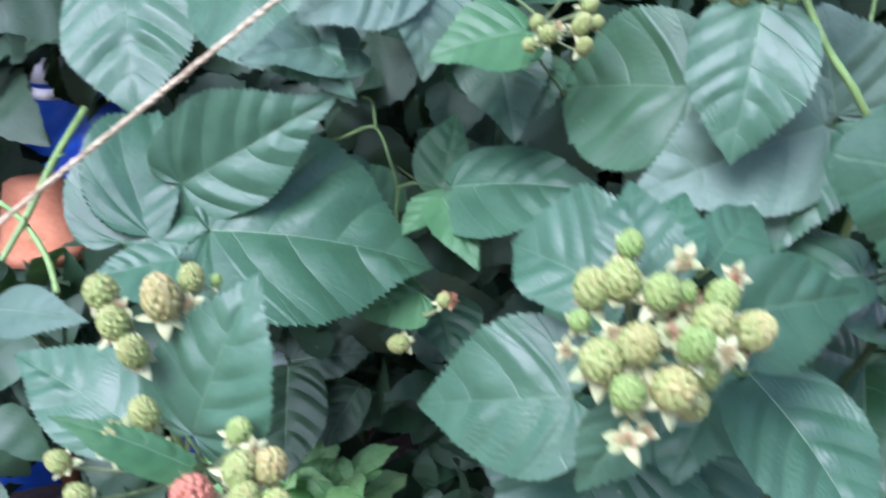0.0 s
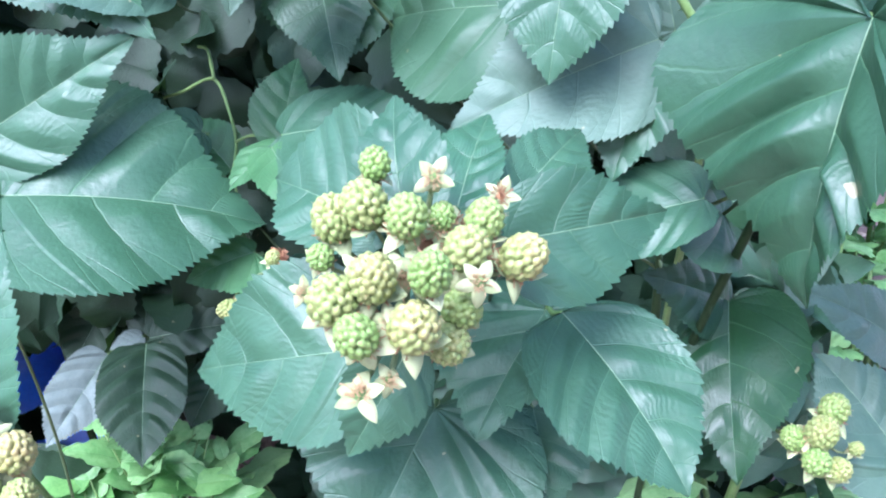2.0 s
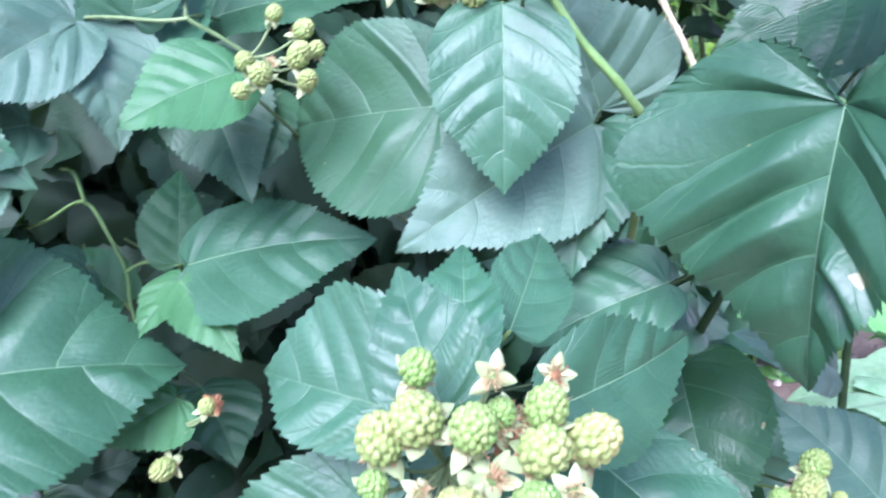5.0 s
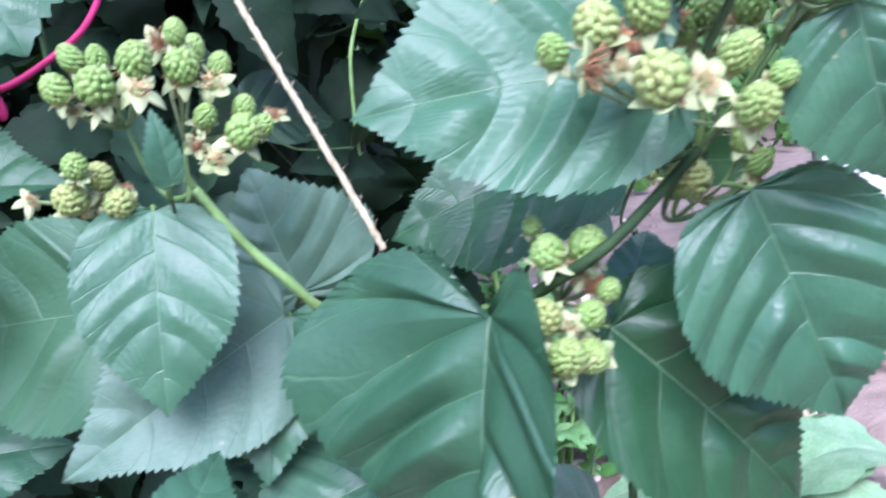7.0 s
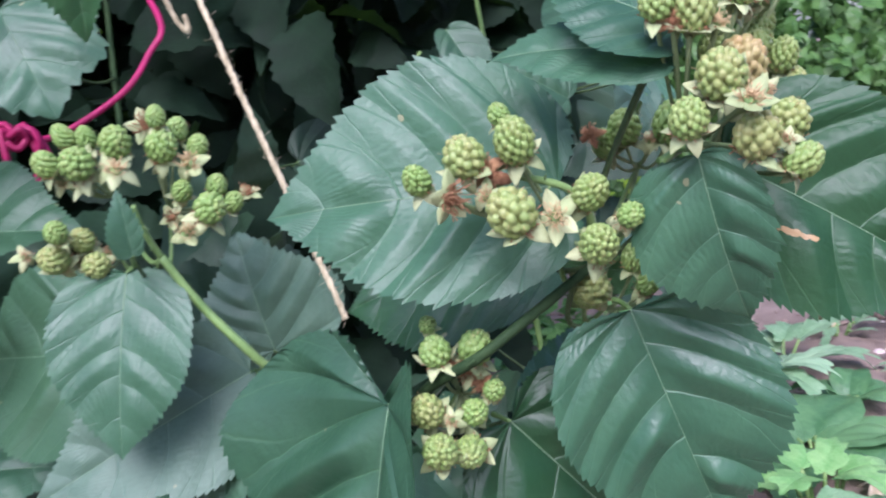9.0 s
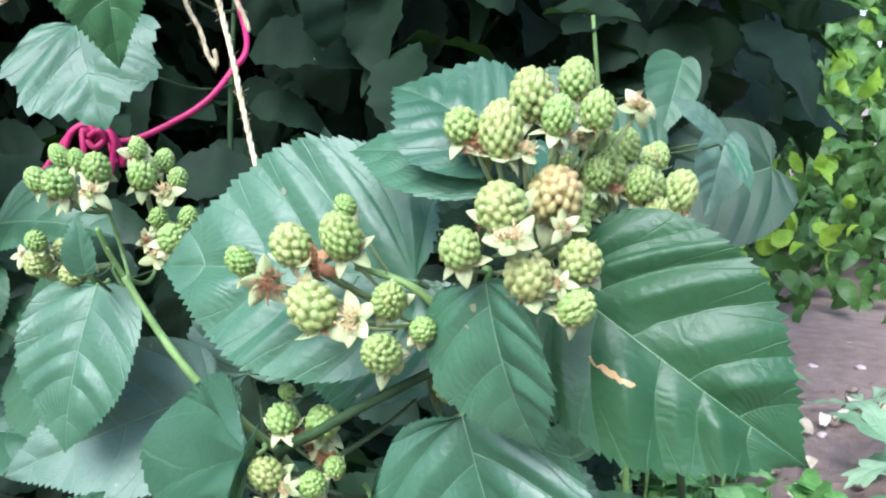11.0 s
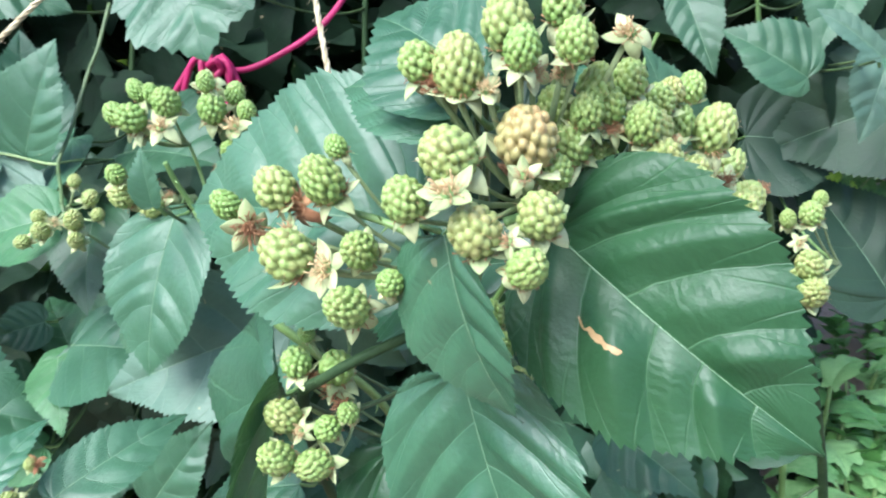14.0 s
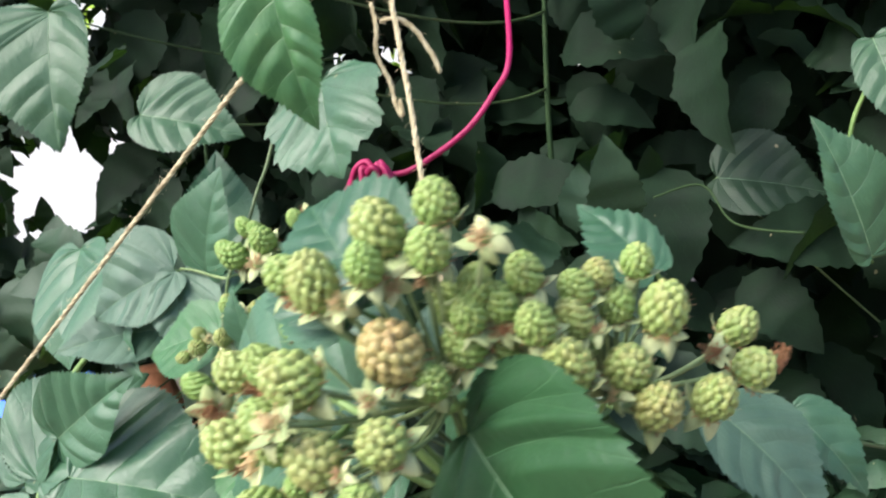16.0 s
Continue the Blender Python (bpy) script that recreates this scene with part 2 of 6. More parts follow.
def berry_material():
    """Unripe fruit: green to straw, drupelet by drupelet, blushing with the ripeness held in the mesh."""
    m = Mat("unripe_berry", 0.46, 0.35)
    ripe = m.node("Attribute")
    ripe.attribute_name = "ripe"
    small = m.noise(9.0, 2.0)
    lot = m.math("ADD", m.math("MULTIPLY", ripe.outputs["Fac"], 0.6), m.math("MULTIPLY", m.math("SUBTRACT", small, 0.5), 0.2), True)
    colour = m.ramp(lot, (0.0, (0.156, 0.252, 0.064)), (0.25, (0.215, 0.270, 0.084)), (0.5, (0.272, 0.262, 0.098)), (0.75, (0.315, 0.226, 0.097)), (1.0, (0.33, 0.125, 0.075)))
    m.set("Base Color", colour)
    m.bsdf.inputs["Subsurface Weight"].default_value = 0.10
    m.bsdf.inputs["Subsurface Radius"].default_value = (0.004, 0.004, 0.002)
    m.bsdf.inputs["Subsurface Scale"].default_value = 0.3
    m.bump(small, 0.12, 0.0006)
    return m.m


BERRY = berry_material()


def soil_material():
    m = Mat("soil", 0.95, 0.2)
    co = m.object_coords()
    big, mid, fine = m.noise(2.2, 5.0, co), m.noise(19.0, 5.0, co), m.noise(140.0, 4.0, co)
    colour = m.mix(m.math("MULTIPLY", m.math("SUBTRACT", m.math("ADD", m.math("MULTIPLY", big, 0.6), m.math("MULTIPLY", mid, 0.5)), 0.35), 2.4, True), (0.15, 0.105, 0.085), (0.36, 0.275, 0.235))
    colour = m.mix(m.math("MULTIPLY", fine, 0.5), colour, (0.22, 0.165, 0.14))
    m.set("Base Color", colour)
    m.bump(m.math("ADD", mid, m.math("MULTIPLY", fine, 0.4)), 0.8, 0.02)
    return m.m


SOIL = soil_material()

# ---- builders ----
def mesh_of(name, verts, faces, material, smooth=True, uvs=None):
    me = bpy.data.meshes.new(name)
    me.from_pydata([tuple(map(float, v)) for v in verts], [], faces)
    me.materials.append(material)
    if smooth:
        me.polygons.foreach_set("use_smooth", [True] * len(me.polygons))
    if uvs is not None:
        layer = me.uv_layers.new(name="UVMap")
        index = np.empty(len(me.loops), int)
        me.loops.foreach_get("vertex_index", index)
        layer.data.foreach_set("uv", np.asarray(uvs, float)[index].ravel())
    me.update()
    return me


def piece(name, mesh, parent, place=(0, 0, 0), label=""):
    """One mesh object under a thing or a part; place is in the world."""
    ob = new(name, mesh)
    ob.parent = parent
    origin = Vector((0, 0, 0))
    up = parent
    while up is not None:
        origin += up.location
        up = up.parent
    ob.location = Vector(place) - origin
    return tagged(ob, label)


def thing(name, place, label, category, group="", kind=""):
    ob = new(name)
    ob.location = place
    ob.empty_display_size = 0.01
    return tagged(ob, label, category, group, kind)


def unit(v):
    v = np.asarray(v, float)
    return v / max(np.linalg.norm(v), 1e-9)


def tube(points, radii, sides=7, twist=0.0, knobs=0.0, seed=0):
    """Vertices and faces of a closed round tube along points."""
    pts = np.asarray(points, float)
    rng = np.random.RandomState(seed)
    radii = np.broadcast_to(np.asarray(radii, float), (len(pts),))
    tang = np.gradient(pts, axis=0)
    side = np.cross(tang[0], (0.3, 0.2, 1.0))
    if np.linalg.norm(side) < 1e-6:
        side = np.array((1.0, 0, 0))
    verts, faces = [], []
    for i, (p, t) in enumerate(zip(pts, tang)):
        t = unit(t)
        side = unit(side - t * (side @ t))
        other = np.cross(t, side)
        r = radii[i] * (1 + knobs * rng.uniform(-1, 1))
        for k in range(sides):
            a = 2 * math.pi * k / sides + twist * i
            verts.append(p + r * (math.cos(a) * side + math.sin(a) * other))
    n = len(pts)
    for i in range(n - 1):
        for k in range(sides):
            a, b = i * sides + k, i * sides + (k + 1) % sides
            faces.append((a, b, b + sides, a + sides))
    faces.append(tuple(range(sides))[::-1])
    faces.append(tuple(range((n - 1) * sides, n * sides)))
    return verts, faces


def bend(a, b, sag=(0, 0, 0), n=9):
    a, b, sag = (np.asarray(v, float) for v in (a, b, sag))
    s = np.linspace(0, 1, n)[:, None]
    return a + (b - a) * s + sag * 4 * s * (1 - s)


def leaf_outline(wide, lobe_depth, full, n=240):
    """One half of a blade's rim, from the notch at the stalk to the drawn-out tip: x in half widths, y in lengths, at even steps along it."""
    m, c, rest = wide, lobe_depth, 1 - wide
    keys = [(0, 0), (0.30, 0.012 - 0.95 * c), (0.66, 0.05 - 0.85 * c), (0.93, 0.50 * m - 0.42 * c), (1.0, m), (full + 0.08, m + 0.34 * rest), (full - 0.34, m + 0.68 * rest), (0.13, m + 0.90 * rest), (0, 1)]
    pts = curve([(x, y, 0) for x, y in keys], 14)[:, :2]
    pts[:, 0] = np.maximum(pts[:, 0], 0)
    s = np.r_[0, np.cumsum(np.linalg.norm(np.diff(pts * (0.5, 1), axis=0), axis=1))]
    at = np.linspace(0, s[-1], n)
    return np.interp(at, s, pts[:, 0]), np.interp(at, s, pts[:, 1])


def leaf_mesh(base, tip, face, width, seed, material, wide=0.38, lobe=0, teeth=21, arch=None, rows=0, cols=14, pleats=7.0, skew=0.0, cord=0.14, fold=None, full=0.70, quilt=1.0, hinge=0.0):
    """A toothed blade from base to tip, laid out along its lateral veins: quilted between them, creased at the midrib, waved at the rim.
    The places are relative to the base. Returns the mesh and the midrib's line."""
    rng = np.random.RandomState(seed * 7 + 3)
    base, tip, face = (np.asarray(v, float) for v in (base, tip, face))
    length = np.linalg.norm(tip - base)
    ahead = (tip - base) / length
    across = unit(np.cross(ahead, face))
    up = np.cross(across, ahead)
    arch = rng.uniform(0.025, 0.065) if arch is None else arch
    rows = rows or teeth * 4
    wave_a, wave_b, curl = rng.uniform(0, 6.3), rng.uniform(1.4, 2.6), rng.uniform(-0.03, 0.06)
    crease, twist = rng.uniform(0.02, 0.20), rng.uniform(-0.07, 0.07)
    fold = crease if fold is None else fold
    amp = rng.uniform(0.024, 0.038) * quilt
    ripple = [(rng.uniform(3, 11), rng.uniform(-9, 9), rng.uniform(0, 6.3)) for k in range(4)]
    rim_x, rim_y = leaf_outline(wide, 0.85 * cord * width / length, full)
    w = np.linspace(0, 1, rows + 1)
    r = np.linspace(0, 1, cols + 1) ** 0.9
    verts, faces, uvs = [], [], []

    def lift(x, y, side):
        u = np.clip(y / length, -0.25, 1.0)
        z = arch * length * (4 * u * (1 - u)) - 0.05 * length * np.clip(u, 0, 1) ** 3
        z = z + fold * np.abs(x) * 0.9 + curl * width * (2 * np.abs(x) / width) ** 3 * 0.6 + twist * x * (u - 0.2)
        for fu, fv, ph in ripple:
            z = z + 0.006 * width * np.sin(fu * u + fv * x / width * 1.4 + ph) * np.clip(8 * np.abs(x) / width, 0, 1)
        return z

    for side in (-1, 1):
        ox = np.interp(w, np.linspace(0, 1, len(rim_x)), rim_x) * 0.5 * width * (1 + skew * side)
        oy = np.interp(w, np.linspace(0, 1, len(rim_y)), rim_y) * length
        if lobe:
            grow = 1 + 0.07 * lobe * np.cos(2 * math.pi * (3.2 * w - 0.3)) * np.clip(6 * w, 0, 1) * np.clip(5 * (1 - w), 0, 1)
            ox, oy = ox * grow, oy * (0.7 + 0.3 * grow)
        foot = np.clip(oy - 0.80 * ox, 0, length)
        saw = (w * teeth) % 1.0
        lot = np.floor(w * teeth).astype(int)
        big = rng.uniform(0.55, 1.35, teeth + 2)[lot] + 0.55 * (lot % 3 == 0)
        jag = (0.0015 + 0.0125 * width) * (1 + 0.4 * lobe) * big * (saw - 0.25) * np.clip(9 * w, 0, 1) * np.clip(7 * (1 - w), 0.12, 1)
        # the lateral veins stand at uneven steps, each side for itself
        q = w + 0.016 * np.sin(9.0 * w + rng.uniform(0, 6.3)) + 0.012 * np.sin(19.0 * w + rng.uniform(0, 6.3))
        # they stand wider apart where they fan out from the stalk
        steps = np.where(foot[1:] > 0, 1.0, 0.55)
        phase = pleats * np.r_[0, np.cumsum(np.diff(q) * steps)] / (np.diff(q) * steps).sum()
        R, W = np.meshgrid(r, w)
        out_x, out_y = ox[:, None], (oy - foot)[:, None]
        rim = np.clip((R - 0.93) / 0.07, 0, 1)
        X = out_x * R + rim * jag[:, None] * 0.75
        Y = foot[:, None] + out_y * R - 0.035 * length * np.sin(math.pi * R) * np.clip(4 * (1 - W), 0, 1) * np.clip(5 * W - 1, 0, 1) + rim * jag[:, None] * 0.8
        P2 = phase[:, None] + 0.0 * R
        ridge = 1 - np.abs(2 * (P2 % 1.0) - 1) ** 1.35
        swell = rng.uniform(0.4, 1.45, 40)[np.clip(np.floor(P2), 0, 39).astype(int)]
        Z = lift(side * X, Y, side) + amp * width * swell * ridge * (np.where(foot > 0, 1.0, 0.5) * np.clip(4.5 * (1 - w), 0, 1))[:, None] * np.clip(3.2 * R, 0, 1) * (1 - 0.55 * R**3)
        Z = Z + 0.020 * width * np.sin(wave_b * 6.3 * W + wave_a + 1.2 * side) * R**3
        if side < 0:
            # one half may stand up from the midrib
            X, Z = X * (1 - 0.4 * hinge * hinge), Z + hinge * X
        P = across * (side * X)[..., None] + ahead * Y[..., None] + up * Z[..., None]
        k, n = len(verts), cols + 1
        verts.extend(P.reshape(-1, 3))
        uvs.extend(np.stack([P2, 0.5 + 0.5 * side * R], -1).reshape(-1, 2))
        for i in range(rows):
            for j in range(cols):
                a, b = k + i * n + j, k + (i + 1) * n + j
                faces.append((a, a + 1, b + 1, b) if side > 0 else (a, b, b + 1, a + 1))
    me = mesh_of("leaflet", verts, faces, material, True, uvs)
    y = np.linspace(0, 0.985, 17) * length
    line = ahead * y[:, None] + up * (lift(0 * y, y, 1) + 0.0001)[:, None]
    return me, line


FRONT_CANES = [
    [(0.33, 0.98, -0.03), (0.31, 0.80, 0.32), (0.302, 0.58, 0.60), (0.318, 0.475, 0.725), (0.348, 0.424, 0.766), (0.406, 0.435, 0.791)],
    [(0.36, 1.02, -0.03), (0.33, 0.85, 0.36), (0.312, 0.70, 0.61), (0.284, 0.605, 0.705), (0.261, 0.582, 0.741), (0.238, 0.585, 0.774), (0.221, 0.586, 0.806)],
]
BACK_CANES = [
    [(0.34, 1.05, -0.03), (0.34, 0.90, 0.36), (0.33, 0.84, 0.52), (0.31, 0.80, 0.60)],
    [(0.12, 0.95, -0.03), (0.13, 0.74, 0.36), (0.14, 0.58, 0.54), (0.12, 0.50, 0.62)],
    [(-0.20, 0.98, -0.03), (-0.22, 0.80, 0.30), (-0.215, 0.68, 0.46), (-0.20, 0.62, 0.53)],
    [(-0.10, 1.20, -0.03), (-0.12, 1.12, 0.5), (-0.10, 1.10, 0.72), (-0.06, 1.12, 1.0)],
    [(0.24, 1.22, -0.03), (0.22, 1.14, 0.5), (0.20, 1.12, 0.8), (0.22, 1.14, 1.1)],
    [(0.72, 1.30, -0.03), (0.70, 1.22, 0.4), (0.66, 1.16, 0.7), (0.63, 1.14, 1.0)],
    [(-0.30, 1.2, -0.03), (-0.32, 1.12, 0.4), (-0.30, 1.08, 0.65), (-0.28, 1.10, 0.95)],
    [(0.70, 1.00, -0.03), (0.68, 0.92, 0.4), (0.64, 0.82, 0.60), (0.62, 0.78, 0.66)],
    [(0.40, 1.00, -0.03), (0.40, 0.80, 0.30), (0.36, 0.72, 0.45), (0.28, 0.66, 0.50)],
]


def curve(points, n=9):
    """A smooth line through the points."""
    pts = [np.asarray(p, float) for p in points]
    fine = []
    for i in range(len(pts) - 1):
        p0, p1, p2, p3 = pts[max(i - 1, 0)], pts[i], pts[i + 1], pts[min(i + 2, len(pts) - 1)]
        for s in np.linspace(0, 1, n)[: n if i == len(pts) - 2 else n - 1]:
            fine.append(0.5 * (2 * p1 + (p2 - p0) * s + (2 * p0 - 5 * p1 + 4 * p2 - p3) * s * s + (3 * p1 - p0 - 3 * p2 + p3) * s**3))
    return np.array(fine)


CANE_POINTS = [p for line in BACK_CANES for p in curve(line) if p[2] > 0.25]
FRONT_POINTS = [(p, reach) for line, reach in zip(FRONT_CANES, (0.15, 0.06)) for p in curve(line) if p[2] > 0.66]


def nearest_cane(p, lift):
    """The point of a cane, behind the place p, at which a stalk joins it; the two front canes take near stalks alone."""
    score = lambda c: np.linalg.norm(c - p) + 4.0 * max(0.0, p[1] + lift - c[1])
    near = [c for c, reach in FRONT_POINTS if np.linalg.norm(c - p) < reach]
    return min(near, key=lambda c: np.linalg.norm(c - p)) if near else min(CANE_POINTS, key=score)

LEAF_WORDS = {
    "green": "matt blue-green toothed bramble leaf with pleated veins",
    "dark": "dark green toothed bramble leaf deep in the bush, shade in its colour",
    "pale": "grey-green bramble leaf showing its felted pale surface",
    "felt": "bramble leaf turned over, showing its white-felted underside",
    "deep": "glossy deep green toothed bramble leaf catching the sky",
    "sheen": "drooping toothed bramble leaf, pale bluish sheen mixed into its green",
    "shaded": "dull bramble leaf, its green darkened as deep shade",
    "gloss": "broad glossy toothed bramble leaf, its green darkened as half shade",
    "scarred": "large blue-green toothed bramble leaf with a dry brown scar",
    "bright": "yellow-green leaf with sharply toothed edge, lightened as if lit",
    "mid": "small smooth mid-green leaf on a thin stalk",
}


def bramble_leaf(place, tone, count):
    words = LEAF_WORDS[tone] + (", %d leaflets" % count if count > 1 else "")
    ob = thing("bramble_leaf", place, words, "leaf", "leaves of the bramble bush")
    # the petiole runs back to the nearest cane behind the leaf
    p = np.asarray(place)
    end = nearest_cane(p, 0.16) - p
    start = np.array((0, 0.012, -0.004))
    vs, fs = tube(bend(start, end, (0, 0.03, -0.02), 14), np.linspace(0.0011, 0.0016, 14), 6)
    piece("petiole", mesh_of("petiole", vs, fs, PETIOLE), ob, place)
    return ob


def leaflet(parent, base, tip, face, width, tone, seed, wide=0.38, lobe=0, teeth=21, arch=None, skew=0.0, cord=0.14, fold=None, full=0.70, pleats=7.0, quilt=1.0, hinge=0.0):
    size = (Vector(tip) - Vector(base)).length + 0.4 * width
    teeth = teeth if lobe >= 1 else max(15, min(46, int(size / 0.0041)))
    me, line = leaf_mesh(base, tip, face, width, seed, LEAF[tone], wide, lobe, teeth, arch, pleats=pleats, skew=skew, cord=cord, fold=fold, full=full, quilt=quilt, hinge=hinge)
    blade = piece("leaflet", me, parent, base)
    length = (Vector(tip) - Vector(base)).length
    r = np.linspace(0.0054, 0.0011, len(line)) * length ** 0.5 * 0.20
    vs, fs = tube(line, r, 6)
    piece("midrib", mesh_of("midrib", vs, fs, VEIN), blade, base, "pale green midrib")
    # short stalk running back into the bush
    b, f, d = np.asarray(base), np.asarray(face), unit(np.asarray(base) - np.asarray(tip))
    end = d * 0.005 + np.array((0, 0.012, -0.004)) - f * 0.004
    vs, fs = tube(bend((0, 0, 0), end, -f * 0.003, 6), (0.0011, 0.0012, 0.0013, 0.0014, 0.0015, 0.0016), 6)
    piece("stalk", mesh_of("stalk", vs, fs, STEM), blade, base)
    return blade


def ico(sub):
    bm = bmesh.new()
    bmesh.ops.create_icosphere(bm, subdivisions=sub, radius=1.0)
    vs = np.array([v.co[:] for v in bm.verts])
    fs = [tuple(v.index for v in f.verts) for f in bm.faces]
    bm.free()
    return vs, fs


BALL_V, BALL_F = ico(2)
SKIN_V, SKIN_F = ico(5)
SKIN_V = SKIN_V / np.linalg.norm(SKIN_V, axis=1)[:, None]
BERRY_CACHE = {}


def berry_mesh(kind, ripe):
    """A fruit one unit in radius, of drupelets packed in spiral rows round a rounded cone, with withered styles on some."""
    key = (kind, ripe)
    if key in BERRY_CACHE:
        return BERRY_CACHE[key]
    rng = np.random.RandomState(kind * 31 + int(ripe * 10))
    count = (68, 80, 54, 72)[kind]
    tall = (1.28, 1.42, 1.14, 1.22)[kind]
    centres, sizes = [], []
    for i in range(count):
        z = 1 - 1.9 * (i + 0.5) / count
        a = i * 2.39996 + rng.uniform(-0.12, 0.12)
        r = math.sqrt(1 - z * z)
        size = 1.72 / math.sqrt(count) * rng.uniform(0.90, 1.10)
        d = np.array((r * math.cos(a), r * math.sin(a), z))
        centres.append(d * (1 - size * 0.67))
        sizes.append(size)
    centres, sizes = np.array(centres), np.array(sizes)
    along = SKIN_V @ centres.T
    root = along**2 - (centres**2).sum(1) + sizes**2
    far = np.where(root > 0, along + np.sqrt(np.maximum(root, 0)), 0.0)
    lot = far.argmax(1)
    skin = SKIN_V * np.maximum(far.max(1), 0.70)[:, None]
    taper = 1.0 - 0.10 * np.maximum(skin[:, 2], 0)
    skin = skin * np.stack([taper, taper, np.full(len(skin), tall)], -1)
    me = mesh_of("berry", skin, SKIN_F, BERRY)
    layer = me.attributes.new("ripe", "FLOAT", "POINT")
    blush = rng.uniform(-0.16, 0.16, count)[lot]
    layer.data.foreach_set("value", (ripe + 0.10 * skin[:, 2] + blush).clip(0, 2).astype(np.float32))
    BERRY_CACHE[key] = me
    return me


def style_mesh(seed):
    """Short withered hairs standing on the fruit."""
    rng = np.random.RandomState(seed)
    verts, faces = [], []
    for i in range(16):
        d = unit(rng.normal(size=3) + (0, 0, 0.9))
        side = unit(np.cross(d, rng.normal(size=3)))
        a, b = d * 0.95, d * rng.uniform(1.14, 1.32) + side * 0.06
        vs, fs = tube(bend(a, b, side * 0.03, 3), (0.014, 0.011, 0.006), 3)
        k = len(verts)
        verts.extend(vs)
        faces.extend(tuple(k + j for j in f) for f in fs)
    return mesh_of("styles", verts, faces, STAMEN)


def sepal_mesh(seed, dip, size, material, width=0.30):
    """One pointed sepal bent outwards from the fruit's foot, with thickness; it points along x."""
    rng = np.random.RandomState(seed)
    ln, n = size * rng.uniform(0.85, 1.15), 7
    verts, faces = [], []
    for layer in (0, 1):
        for i in range(n):
            s = i / (n - 1)
            w = width * size * (math.sin(math.pi * min(1, 0.18 + 0.82 * s)) ** 0.8) * (1 - 0.25 * s) + 0.004
            x, z = 0.12 + ln * s * math.cos(dip * s), ln * s * math.sin(dip * s) - 0.035 * layer
            verts += [(x, -w, z + 0.12 * w), (x, 0, z), (x, w, z + 0.12 * w)]
    for layer in (0, 1):
        for i in range(n - 1):
            for j in (0, 1):
                q = layer * 3 * n + i * 3 + j
                f = (q, q + 1, q + 4, q + 3)
                faces.append(f if layer == 0 else f[::-1])
    for i in range(n - 1):
        q, r = i * 3, 3 * n + i * 3
        faces += [(q, q + 3, r + 3, r), (q + 2, r + 2, r + 5, q + 5)]
    return mesh_of("sepal", verts, faces, material)


def sepals_round(parent, meshes, rng, height, count=5, label=""):
    for k in range(count):
        ob = new("sepal", meshes[int(rng.randint(len(meshes)))])
        ob.parent = parent
        ob.location = (0, 0, height)
        ob.rotation_euler = (0, 0, 2 * math.pi * (k + rng.uniform(-0.14, 0.14)) / count)
        tagged(ob, label)


def ring_mesh(seed):
    """Dry stamens left in a ragged ring under the fruit."""
    rng = np.random.RandomState(seed)
    verts, faces = [], []
    for i in range(34):
        a = rng.uniform(0, 6.3)
        out = np.array((math.cos(a), math.sin(a), 0))
        foot = out * 0.35 + (0, 0, -0.95)
        top = out * rng.uniform(0.75, 1.15) + (0, 0, rng.uniform(-1.0, -0.55))
        vs, fs = tube(bend(foot, top, rng.normal(size=3) * 0.06, 4), (0.03, 0.022, 0.02, 0.035), 4)
        k = len(verts)
        verts.extend(vs)
        faces.extend(tuple(k + j for j in f) for f in fs)
    return mesh_of("stamen_ring", verts, faces, DRY)


RINGS = [ring_mesh(15), ring_mesh(16)]
STYLES = [style_mesh(5), style_mesh(6)]
CALYX = [sepal_mesh(11 + i, dip, 1.45, SEPAL, 0.33) for i, dip in enumerate((-1.3, -0.8, -0.3, 0.15, 0.5, -0.6))]
OPEN = [sepal_mesh(31 + i, dip, 1.0, SEPAL, 0.33) for i, dip in enumerate((-1.0, -0.5, -0.1, 0.2, 0.5))]
WITHERED = [sepal_mesh(51 + i, dip, 1.0, DRY, 0.26) for i, dip in enumerate((-1.7, -1.2, -0.6, 0.2))]


def fruit_cluster(hub, label):
    ob = thing("fruit_cluster", hub, label, "berries", "fruit clusters of the bramble bush")
    p = np.asarray(hub)
    end = nearest_cane(p, 0.16) - p
    vs, fs = tube(bend((0, 0, 0), end, (0, 0.02, -0.02), 14), np.linspace(0.0011, 0.0017, 14), 6)
    piece("peduncle", mesh_of("peduncle", vs, fs, STEM), ob, hub)
    return ob


def aim(direction):
    return Vector(tuple(direction)).to_track_quat("Z", "Y").to_matrix().to_4x4()


COUNT = [0]


